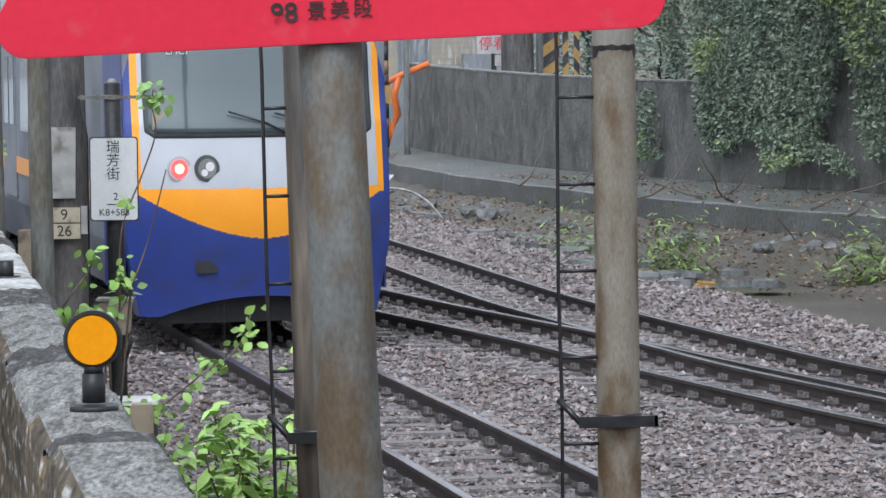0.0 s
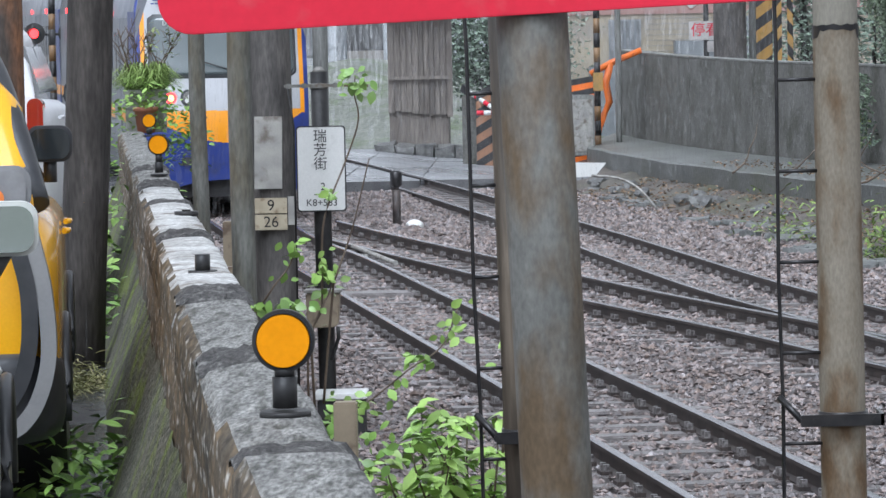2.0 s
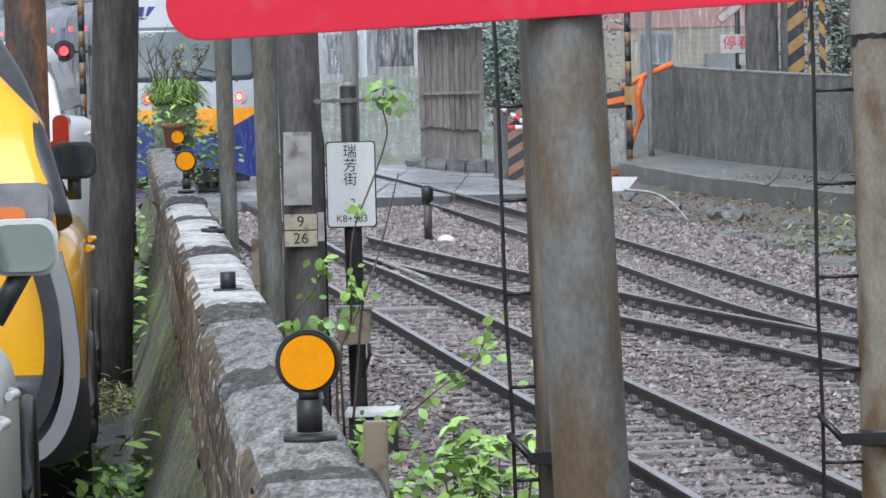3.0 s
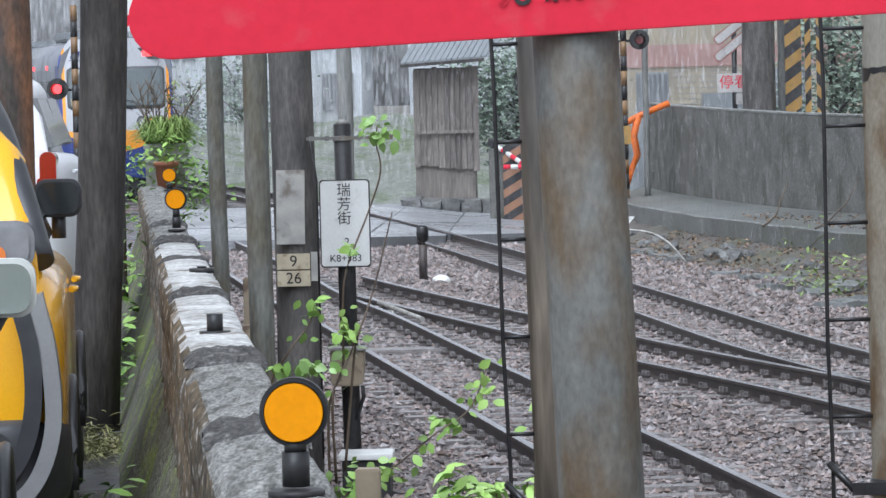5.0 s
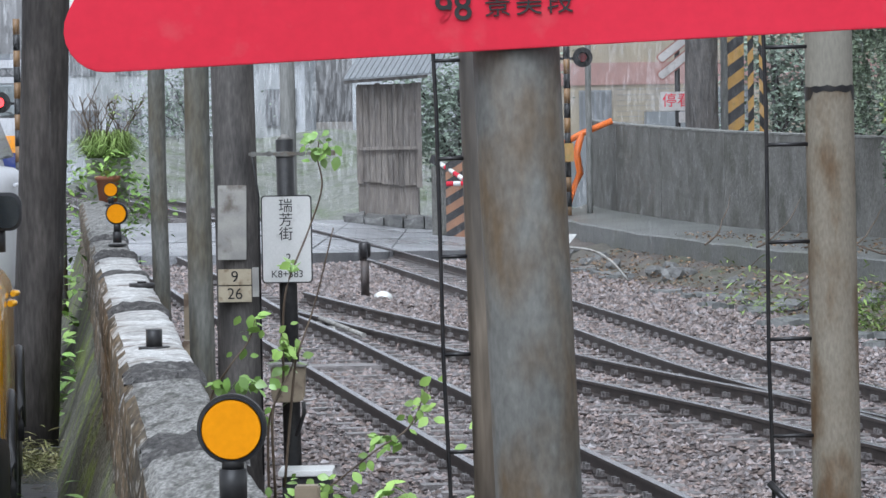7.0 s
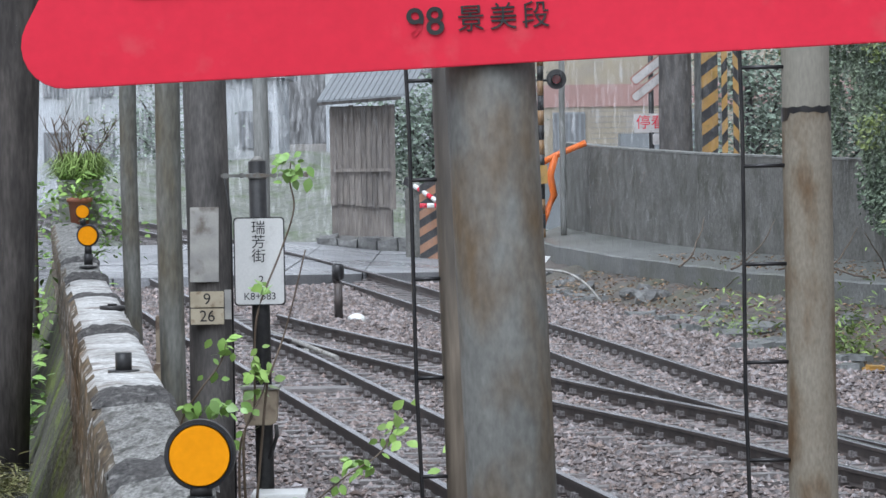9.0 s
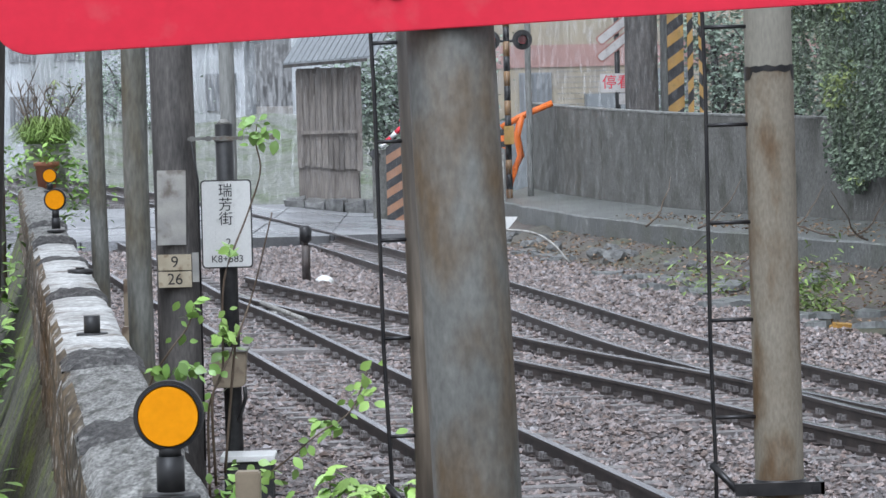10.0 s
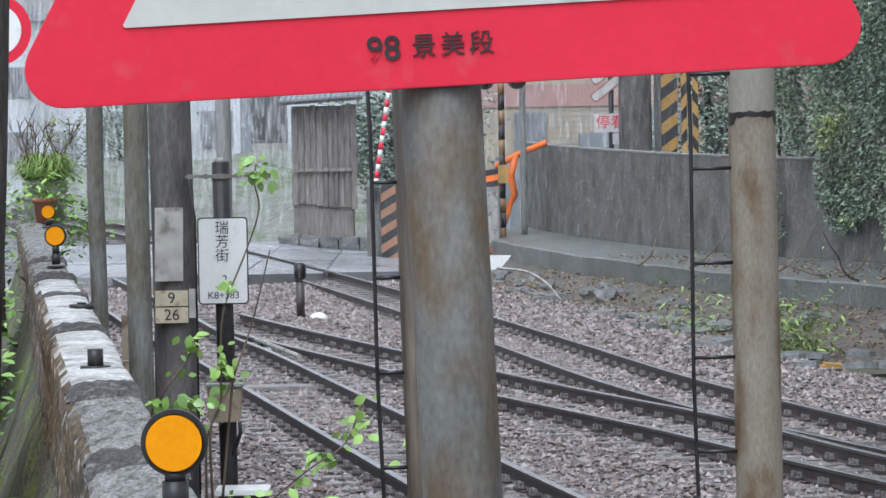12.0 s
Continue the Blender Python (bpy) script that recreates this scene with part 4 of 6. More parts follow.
    box(bm, -0.145, 0.155, -0.15, 0.09, 0.961, 0.985)
    part("lid", bm, M["alu"], j, "pale wet lid", bevel=0.004)
    bm = bmesh.new()
    tube(bm, [(0.12, -0.1, 0.69), (0.125, -0.1, 0.6), (0.09, -0.05, 0.5), (0.06, 0.0, 0.42)], 0.016, 8)
    part("conduit", bm, M["black"], j)
    w = thing("signal_box", "dark low trackside box with a white lid", "equipment box", pose(-1.6, 27.75, -0.3))
    bm = bmesh.new()
    box(bm, -0.17, 0.2, -0.15, 0.25, 0, 0.43)
    part("case", bm, M["tunder"], w, bevel=0.01)
    bm = bmesh.new()
    box(bm, -0.2, 0.22, -0.18, 0.28, 0.431, 0.475)
    part("lid", bm, M["white"], w, "white lid", bevel=0.006)
    for x, y, h in ((-0.86, 13.2, 1.55), (-1.75, 18.6, 1.75), (-2.1, 22.6, 1.8)):
        bm = bmesh.new()
        box(bm, -0.045, 0.045, -0.045, 0.045, -0.3, h)
        thing("marker_post", "short weathered cream boundary post behind the wall", "post", pose(x + 0.1, y, 0), "boundary posts", bm=bm, material=M["boxpaint"], bevel=0.006)
    # point indicator post beyond the switch
    t = thing("point_indicator", "small dark rusty lamp post between the tracks", "trackside post", Matrix.Translation(lift(-2.42, 60.9) + Vector((0, 0, -0.2))))
    bm = bmesh.new()
    tube(bm, [(0, 0, 0), (0, 0, 0.62)], 0.07, 14)
    tube(bm, [(0, 0, 0.62), (0, 0, 0.68)], [0.04, 0.04], 12)
    part("stem", bm, M["rail"], t)
    bm = bmesh.new()
    tube(bm, [(0, 0, 0.66), (0, 0, 0.7), (0, 0, 0.9), (0, 0, 0.94)], [0.05, 0.1, 0.1, 0.06], 14)
    part("head", bm, M["iron"], t)
    bm = bmesh.new()
    bmesh.ops.create_icosphere(bm, subdivisions=3, radius=0.15)
    for v in bm.verts:
        v.co.z *= 0.62
        v.co += v.co.normalized() * noise.noise(v.co * 6) * 0.05
    thing("white_stone", "white painted stone lying on the ballast", "stone", Matrix.Translation(lift(-2.1, 60.3) + Vector((0, 0, -0.14))), bm=bm, material=M["white"])
    # point lever rod across the near track
    sw = thing("switch_rod", "grey steel switch rod beside the points", "switch rod", pose(0, 0, 0))
    bm = bmesh.new()
    tube(bm, [(-2.5, 48.9, 0.0), (-2.35, 48.2, 0.05), (-2.3, 48.1, -0.15)], 0.03, 8)
    part("lever", bm, M["alu"], sw)
    bm = bmesh.new()
    tube(bm, [(-3.3, 54.2, 0.02), (-2.6, 50.5, 0.04), (-1.9, 47.0, 0.02)], 0.035, 8)
    part("rod", bm, M["alu"], sw)
    bm = bmesh.new()
    box(bm, -2.9, -1.5, 43.0, 43.5, -0.3, -0.1)
    thing("bearer", "long dark timber bearer at the points", "sleeper", bm=bm, material=M["sleeper"], bevel=0.015)


# ---------------------------------------------------------------- plants near the wall
def branch(bm, rng, start, way, length, r, bend=0.25, n=8):
    pts = [Vector(start)]
    w = Vector(way).normalized()
    for k in range(n):
        w = (w + Vector((rng.uniform(-bend, bend), rng.uniform(-bend, bend), rng.uniform(-bend * 0.5, bend)))).normalized()
        pts.append(pts[-1] + w * length / n)
    tube(bm, pts, [r * (1 - 0.75 * k / n) for k in range(n + 1)], 6)
    return pts


def build_plants():
    rng = random.Random(12)
    # leafy bush at the foot of the wall
    root = thing("bush", "bright green leafy bush growing at the foot of the wall", "bush", pose(-0.40, 14.2, 0.13))
    bm = bmesh.new()
    spots = []
    for i in range(34):
        a = rng.uniform(0, math.tau)
        pts = branch(bm, rng, (rng.uniform(-0.1, 0.1), rng.uniform(-0.15, 0.15), 0), (math.cos(a) * 0.27, math.sin(a) * 0.27, 1), rng.uniform(0.85, 1.32), 0.012, 0.16)
        for q in pts[4:]:
            spots += [q + Vector((rng.gauss(0, 0.02), rng.gauss(0, 0.02), rng.gauss(0, 0.02))) for _ in range(10)]
    part("stem", bm, M["stem"], root)
    V, Fs = leaves(rng, spots, 0.10, narrow=0.42)
    o = new("foliage", soup("foliage", V, Fs, M["leaf"], True))
    o.parent = root
    # climbing vine shoots
    root = thing("climbing_vine", "thin climbing vine with bright leaves at the wall", "vine", pose(0, 0, 0))
    bm = bmesh.new()
    spots = []
    y = 13.6
    for path, per, tip in (([(-0.906, 1.45), (-0.906, 1.778), (-0.869, 1.885), (-0.865, 2.08), (-0.845, 2.257), (-0.765, 2.461), (-0.708, 2.624), (-0.721, 2.734), (-0.715, 2.80)], 0, 34),
                           ([(-0.93, 1.40), (-0.926, 1.71), (-0.895, 1.827), (-0.828, 1.973), (-0.861, 2.052)], 1, 16),
                           ([(-0.87, 1.5), (-0.824, 1.943), (-0.803, 2.02), (-0.741, 2.197), (-0.667, 2.474)], 0, 0),
                           ([(-1.19, 1.5), (-1.15, 1.812), (-1.068, 1.957), (-0.993, 2.054), (-0.967, 2.132)], 1, 8),
                           ([(-0.98, 1.36), (-0.903, 1.381), (-0.825, 1.445), (-0.693, 1.508), (-0.528, 1.636), (-0.396, 1.721), (-0.328, 1.872)], 3, 9),
                           ([(-0.16, 1.3), (-0.14, 1.6), (-0.085, 1.80)], 1, 8)):
        pts = spline([(px, y + rng.uniform(-0.05, 0.05), pz) for px, pz in path], 6)
        n = len(pts)
        tube(bm, pts, [0.0055 * (1 - 0.55 * k / n) for k in range(n)], 6)
        for k, q in enumerate(pts):
            if k > 8 and per:
                spots += [q + Vector((rng.gauss(0, 0.025), rng.gauss(0, 0.025), rng.gauss(0, 0.022))) for _ in range(per if k % 2 else 0)]
        spots += [pts[-1 - min(n - 1, int(abs(rng.gauss(0, 2.6))))] + Vector((rng.gauss(0, 0.03), rng.gauss(0, 0.03), rng.gauss(0, 0.025))) for _ in range(tip)]
    for px, pz, sx, sz, m in ((-0.831, 2.355, 0.022, 0.025, 7), (-1.0, 1.9, 0.055, 0.012, 26), (-0.845, 2.0, 0.025, 0.05, 12), (-0.49, 1.69, 0.035, 0.015, 10), (-0.80, 1.47, 0.06, 0.035, 22), (-0.62, 1.33, 0.09, 0.05, 24)):
        spots += [Vector((px + rng.gauss(0, sx), y + rng.gauss(0, 0.04), pz + rng.gauss(0, sz))) for _ in range(m)]
    part("stem", bm, M["stem"], root, "thin brown stems")
    V, Fs = leaves(rng, spots, 0.048, narrow=0.62, tilt=1.1, face=(0, -1, 0.8))
    o = new("foliage", soup("foliage", V, Fs, M["vine"], True))
    o.parent = root
    # weeds along the foot of the skirt
    for x, y, n, h, mname, label in ((-1.79, 13.2, 330, 0.3, "vine", "low leafy weeds at the foot of the wall"), (-2.4, 17.6, 260, 0.12, "drygrass", "patch of wet yellowing grass by the pole"),
                                     (-2.62, 20.5, 240, 0.55, "vine", "tall weeds between the pole and the wall"), (-2.75, 24, 240, 0.75, "vine", "tall weeds along the wall"), (-3.3, 29, 240, 0.8, "vine", "weeds along the wall")):
        sp = [(rng.gauss(0, 0.16), rng.gauss(0, 0.4), abs(rng.gauss(0, 1)) * h * 0.5) for _ in range(n)]
        if mname == "drygrass":
            sp = [(rng.gauss(0, 0.13), rng.gauss(0, 0.3), abs(rng.gauss(0, 1)) * 0.05) for _ in range(1100)]
        V, Fs = leaves(rng, sp, 0.07 if mname == "drygrass" else 0.085, narrow=0.12 if mname == "drygrass" else 0.4)
        thing_ob = new("weeds", soup("weeds", V, Fs, M[mname]))
        thing_ob.matrix_basis = pose(x, y, 1.2)
        tagged(thing_ob, label, "weeds", kind="stuff")
    # ivy hanging over the retaining wall
    line = Line(BACK)
    spots, pale = [], []
    for i in range(150000):
        s = rng.uniform(25.6, 50)
        p, w = line.at(s)
        n = Vector((w.y, -w.x, 0))
        if n.y > 0:
            n = -n
        z = rng.uniform(0.9, 7.0)
        u = noise.noise((s * 0.35, z * 0.3, 2.0)) + 0.5 * noise.noise((s * 1.1, z * 0.9, 5.0))
        low = 1.1 + 1.0 * noise.noise((s * 0.45, 0, 9)) + (1.3 if s > 37 else 0)
        edge = min(1, (s - 25.6) / 2.0)
        if z < low or u < -0.28 + (0.5 - 0.5 * edge):
            continue
        d = 0.12 + 0.9 * max(0, u) ** 1.2 + 0.3 * rng.random() ** 2 + 0.08 * (z - 1)
        q = p + n * d + Vector((0, 0, z))
        (pale if u > 0.22 and rng.random() < 0.5 else spots).append(q)
    ivy = thing("ivy", "dense dark ivy hanging over the retaining wall", "ivy", kind="stuff")
    V, Fs = leaves(rng, spots, 0.09, narrow=0.6, face=(-0.3, -1, 0.4), tilt=1.7, fine=False)
    o = new("dark_foliage", soup("dark_foliage", V, Fs, M["ivy"]))
    o.parent = ivy
    V, Fs = leaves(rng, pale, 0.105, narrow=0.55, face=(-0.3, -1, 0.5), tilt=1.6, fine=False)
    o = new("pale_foliage", soup("pale_foliage", V, Fs, M["ivylite"]))
    o.parent = ivy
    # leaf litter and weeds at the foot of the ledge
    f = Line(FRONT)
    sp = []
    for i in range(4200):
        s = rng.uniform(12, 46)
        p, w = f.at(s)
        n = Vector((w.y, -w.x, 0))
        if n.y > 0:
            n = -n
        q = p + n * (rng.random() ** 1.4) * 4.2
        far_out = -(q - p).dot(Vector((0.93, 0.36, 0)))
        sp.append(q + Vector((0, 0, float(np.interp(far_out, [0, 0.7, 1.3, 2.9], [0.14, 0.0, -0.1, -0.22])) + 0.04 * rng.random())))
    for i in range(1500):
        s = rng.uniform(16, 46)
        p, w = f.at(s)
        sp.append(p + Vector((w.y, -w.x, 0)) * -rng.uniform(0.1, 3.0) + Vector((0, 0, 0.56 + 0.05 * rng.random())))
    V, Fs = leaves(rng, sp, 0.09, narrow=0.5, fine=False)
    tagged(new("leaf_litter", soup("leaf_litter", V, Fs, M["deadleaf"])), "brown wet fallen leaves on the ground", "leaf litter", kind="stuff")
    for x, y, n in ((4.95, 49.5, 700), (4.0, 53.5, 160), (7.4, 47.0, 700), (3.6, 55.0, 120)):
        sp = [(rng.gauss(0, 0.32), rng.gauss(0, 0.3), abs(rng.gauss(0.22, 0.34))) for _ in range(n)]
        V, Fs = leaves(rng, sp, 0.15, narrow=0.22)
        w = new("weeds", soup("weeds", V, Fs, M["grass"]))
        w.matrix_basis = pose(x, y, -0.25)
        tagged(w, "bushy green weeds below the ledge", "weeds", kind="stuff")
    bm = bmesh.new()
    for k in range(26):
        p, w = f.at(rng.uniform(20, 46))
        branch(bm, rng, p + Vector((rng.uniform(-1.2, 0.6), rng.uniform(-1.5, 0.5), rng.choice((-0.2, 0.56)))), (rng.uniform(-1, 1), rng.uniform(-0.6, 0.6), rng.uniform(-0.05, 0.35)), rng.uniform(0.6, 1.8), 0.02, 0.3)
    thing("fallen_branches", "dead fallen branches scattered along the ledge", "branches", kind="stuff", bm=bm, material=M["stem"])
    bm = bmesh.new()
    box(bm, -0.17, 0.17, -0.1, 0.1, -0.02, 0.1)
    thing("litter", "crumpled orange plastic lying on the ground", "litter", pose(4.98, 45.6, -0.2, 8, 6, 20), bm=bm, material=M["hazyellow"], bevel=0.04)
    # broken flagstones and rubble beside the far track
    g = random.Random(5)
    for i in range(58):
        y = g.uniform(45, 74)
        x = float(np.interp(y, [45, 55, 62, 72], [5.2, 3.9, 3.0, 1.7])) + g.uniform(-0.7, 1.0)
        bm = bmesh.new()
        w, h = g.uniform(0.16, 0.42), g.uniform(0.1, 0.26)
        o = [(math.cos(k * math.tau / 7) * w * g.uniform(0.75, 1.1), math.sin(k * math.tau / 7) * h * g.uniform(0.75, 1.1)) for k in range(7)]
        a = [bm.verts.new((px, py, 0)) for px, py in o]
        b = [bm.verts.new((px * 0.95, py * 0.95, g.uniform(0.06, 0.11))) for px, py in o]
        bm.faces.new(a[::-1])
        bm.faces.new(b)
        for k in range(7):
            bm.faces.new((a[k], a[(k + 1) % 7], b[(k + 1) % 7], b[k]))
        thing("flagstone", "broken wet grey flagstone beside the track", "stone", pose(x, y, -0.17, g.uniform(-5, 5), g.uniform(-5, 5), g.uniform(0, 360)), "broken flagstones", bm=bm, material=M["slate"])
    for i in range(44):
        y = g.uniform(50, 82)
        x = float(np.interp(y, [49, 55, 62, 70.5, 80], [8.3, 6.1, 4.1, 2.4, 1.1])) - g.uniform(0.1, 0.9)
        bm = bmesh.new()
        bmesh.ops.create_icosphere(bm, subdivisions=2, radius=g.uniform(0.10, 0.23))
        for v in bm.verts:
            v.co.z *= 0.6
            v.co += v.co.normalized() * noise.noise(v.co * 5 + Vector((i, 0, 0))) * 0.12
        thing("boulder", "dark rough stone at the foot of the ledge", "stone", pose(x, y, -0.02, 0, 0, g.uniform(0, 360)), "rubble stones", bm=bm, material=M["granite"])


# ---------------------------------------------------------------- train
def cab_y(x, z):
    """How far the cab end bulges towards the rear (negative y) at a height."""
    return -0.30 * (1 - (abs(x) / 1.44) ** 2.6) - 0.08 * (1 + math.cos(math.pi * min(1.0, abs(z - 1.35) / 1.3))) + 0.16 * max(0.0, z - 2.2)


def half_width(z):
    if z < 1.0:
        return 1.30 + 0.14 * (z - 0.25) / 0.75
    if z > 3.1:
        return 1.44 - 0.45 * ((z - 3.1) / 0.75) ** 2
    return 1.44


def paint(x, z):
    """0 silver, 1 blue, 2 orange: the livery of the cab end."""
    a = abs(x)
    curve = 1.06 + 0.44 * min(1.0, a / 1.32) ** 1.7
    if a > 1.36:
        return 1
    if z < curve:
        return 1
    if z < 1.56 or a > 1.285:
        return 2
    return 0


def car_shell(root, front):
    L = 19.6
    # side walls and roof as one long skin
    prof = [(-1.30, 0.45), (-1.42, 0.95), (-1.44, 1.5), (-1.44, 3.0), (-1.36, 3.35), (-1.05, 3.62), (-0.5, 3.74), (0, 3.77)]
    prof = prof + [(-x, z) for x, z in prof[-2::-1]]
    bm = bmesh.new()
    a = [bm.verts.new((x, 0.12, z)) for x, z in prof]
    b = [bm.verts.new((x, L, z)) for x, z in prof]
    for k in range(len(prof) - 1):
        f = bm.faces.new((a[k], b[k], b[k + 1], a[k + 1]))
        f.smooth = 3 <= k <= 10
    bm.faces.new(b)
    bm.faces.new(a[::-1])
    part("body", bm, M["tside"], root, "wet grey body side")
    for sgn in (-1, 1):
        bm = bmesh.new()
        box(bm, min(sgn * 1.441, sgn * 1.449), max(sgn * 1.441, sgn * 1.449), 0.13, L - 0.02, 1.32, 1.52)
        part("orange_stripe", bm, M["torange"], root, "orange stripe")
        bm = bmesh.new()
        box(bm, min(sgn * 1.425, sgn * 1.447), max(sgn * 1.425, sgn * 1.447), 0.13, 1.5, 0.5, 3.1)
        part("blue_end_panel", bm, M["tblue"], root, "blue end panel")
        for k in range(3):
            y = 3.2 + 6.2 * k
            bm = bmesh.new()
            box(bm, min(sgn * 1.43, sgn * 1.455), max(sgn * 1.43, sgn * 1.455), y, y + 1.3, 1.0, 2.98)
            door = part("door", bm, M["tside"], root, "grey sliding door", bevel=0.01)
            bm = bmesh.new()
            for t in (0.12, 0.72):
                box(bm, min(sgn * 1.45, sgn * 1.462), max(sgn * 1.45, sgn * 1.462), y + t, y + t + 0.45, 1.9, 2.75)
            part("door_window", bm, M["glass"], door)
            bm = bmesh.new()
            box(bm, min(sgn * 1.44, sgn * 1.475), max(sgn * 1.44, sgn * 1.475), y + 1.5, y + 1.6, 3.02, 3.12)
            part("door_lamp", bm, M["redlit"], root, "lit red door lamp")
            if k < 2:
                for j in range(2):
                    bm = bmesh.new()
                    box(bm, min(sgn * 1.44, sgn * 1.452), max(sgn * 1.44, sgn * 1.452), y + 1.75 + 2.1 * j, y + 3.6 + 2.1 * j, 1.85, 2.75)
                    part("side_window", bm, M["glass"], root)
    bm = bmesh.new()
    box(bm, -1.2, 1.2, 0.6, L - 0.4, 0.42, 0.75)
    for y in (3.0, L - 3.4):
        box(bm, -0.95, 0.95, y - 1.3, y + 1.3, 0.25, 0.55)
    part("underframe", bm, M["tunder"], root)
    for y in (2.0, 4.1, L - 4.4, L - 2.3):
        bm = bmesh.new()
        for sgn in (-1, 1):
            tube(bm, [(sgn * 0.50, y, 0.42), (sgn * 0.63, y, 0.42)], 0.42, 24)
        tube(bm, [(-0.6, y, 0.42), (0.6, y, 0.42)], 0.08, 12)
        part("wheelset", bm, M["rail"], root)
    bm = bmesh.new()
    box(bm, -0.8, 0.8, 7, 12, 3.75, 3.98)
    part("roof_unit", bm, M["farroof"], root, bevel=0.05)
    if not front:
        return
    # cab end
    bm = bmesh.new()
    nx, nz = 230, 280
    grid = []
    for j in range(nz + 1):
        u = j / nz
        row = []
        for i in range(nx + 1):
            v = -1 + 2 * i / nx
            zlow = 0.28 + 0.20 * max(0.0, 1 - (v * 1.2) ** 2)
            z = zlow + (3.72 - zlow) * u
            x = v * half_width(z)
            row.append(bm.verts.new((x, cab_y(x, z) + 0.05, z)))
        grid.append(row)
    for j in range(nz):
        for i in range(nx):
            f = bm.faces.new((grid[j][i], grid[j][i + 1], grid[j + 1][i + 1], grid[j + 1][i]))
            c = f.calc_center_median()
            f.material_index, f.smooth = paint(c.x, c.z), True
    edge = [grid[j][0] for j in range(nz + 1)] + grid[nz][1:] + [grid[j][nx] for j in range(nz - 1, -1, -1)]
    back = [bm.verts.new((v.co.x, 0.35, v.co.z)) for v in edge]
    for k in range(len(edge) - 1):
        f = bm.faces.new((edge[k], edge[k + 1], back[k + 1], back[k]))
        f.material_index = 1
    part("cab_end", bm, [M["tsilver"], M["tblue"], M["torange"]], root, "silver cab end with orange band and blue skirt")

    def patch(outline, lift, thick=0.02, n=1):
        b2 = bmesh.new()
        # split into vertical slices so that the pane follows the bulge
        pts = outline
        fa = [b2.verts.new((x, cab_y(x, z) + 0.05 - lift, z)) for x, z in pts]
        fb = [b2.verts.new((x, cab_y(x, z) + 0.05 - lift + thick, z)) for x, z in pts]
        for k in range(len(pts)):
            q = (k + 1) % len(pts)
            b2.faces.new((fa[q], fa[k], fb[k], fb[q]))
        return b2, fa

    def curved(x0, x1, z0, z1, lift, r=0.1, nx2=36, nz2=16):
        b2 = bmesh.new()
        rows = []
        for j in range(nz2 + 1):
            z = z0 + (z1 - z0) * j / nz2
            e = min(z - z0, z1 - z)
            cut = r - math.sqrt(max(0, r * r - (r - min(e, r)) ** 2)) if e < r else 0
            rows.append([b2.verts.new((x, cab_y(x, z) + 0.05 - lift, z)) for x in np.linspace(x0 + cut, x1 - cut, nx2 + 1)])
        for j in range(nz2):
            for i in range(nx2):
                f = b2.faces.new((rows[j][i], rows[j][i + 1], rows[j + 1][i + 1], rows[j + 1][i]))
                f.smooth = True
        res = bmesh.ops.extrude_face_region(b2, geom=list(b2.faces))
        for v in res["geom"]:
            if isinstance(v, bmesh.types.BMVert):
                v.co.y += 0.03
        return b2

    fr = part("windscreen_frame", curved(-1.245, 1.245, 2.06, 3.06, 0.004, 0.1), M["trim"], root, "dark rubber window surround")
    part("windscreen", curved(-1.195, 1.195, 2.11, 3.01, 0.012, 0.07), M["tglass"], fr, "grey green windscreen")
    for sgn in (-1, 1):
        bm = bmesh.new()
        x0 = sgn * 0.25 - 0.12
        tube(bm, [(x0, cab_y(0.3, 2.2) - 0.0, 2.32 if sgn < 0 else 2.3), (x0 + 0.42, cab_y(0.4, 2.2) - 0.01, 2.2), (x0 + 0.75, cab_y(0.6, 2.1) - 0.0, 2.04)], 0.012, 6)
        part("wiper", bm, M["black"], fr)
        for nm, x, z, r, mm in (("tail_lamp", 0.90, 1.76, 0.105, "redlit"), ("head_lamp", 0.61, 1.76, 0.115, "chrome")):
            bm = bmesh.new()
            yy0 = cab_y(x, z) + 0.05
            prism(bm, ring(r + 0.02, 28), 0.05, pose(sgn * x, yy0 - 0.02, z))
            lamp = part(nm + "_bezel", bm, M["tsilver"] if nm == "tail_lamp" else M["trim"], root)
            bm = bmesh.new()
            prism(bm, ring(r * 0.86, 28), 0.02, pose(sgn * x, yy0 - 0.03, z))
            part(nm, bm, M[mm], lamp, "lit red tail lamp" if nm == "tail_lamp" else "unlit clear head lamp")
            bm = bmesh.new()
            if nm == "tail_lamp":
                prism(bm, ring(r * 0.45, 20), 0.01, pose(sgn * x, yy0 - 0.036, z))
                part("lamp_core", bm, M["redcore"], lamp)
            else:
                prism(bm, ring(r * 0.4, 20, 0.03, 0.02), 0.01, pose(sgn * x, yy0 - 0.036, z))
                prism(bm, ring(r * 0.3, 20, -0.03, -0.04), 0.01, pose(sgn * x, yy0 - 0.036, z))
                part("bulb", bm, M["white"], lamp)
    bm = bmesh.new()
    prism(bm, rounded(0.62, 0.26, 0.12, 8, 0, 3.36), 0.03, pose(0, cab_y(0, 3.36) + 0.03, 0))
    up = part("upper_lamp_case", bm, M["trim"], root)
    bm = bmesh.new()
    for x in (-0.15, 0.15):
        prism(bm, ring(0.09, 24, x, 3.36), 0.01, pose(0, cab_y(0, 3.36) + 0.015, 0))
    part("upper_lamps", bm, M["clearlamp"], up)
    bm = bmesh.new()
    prism(bm, rounded(0.56, 0.27, 0.03, 4, 0.85, 3.36), 0.03, pose(0, cab_y(0.85, 3.36) + 0.02, 0))
    db = part("destination_display", bm, M["trim"], root)
    bm = bmesh.new()
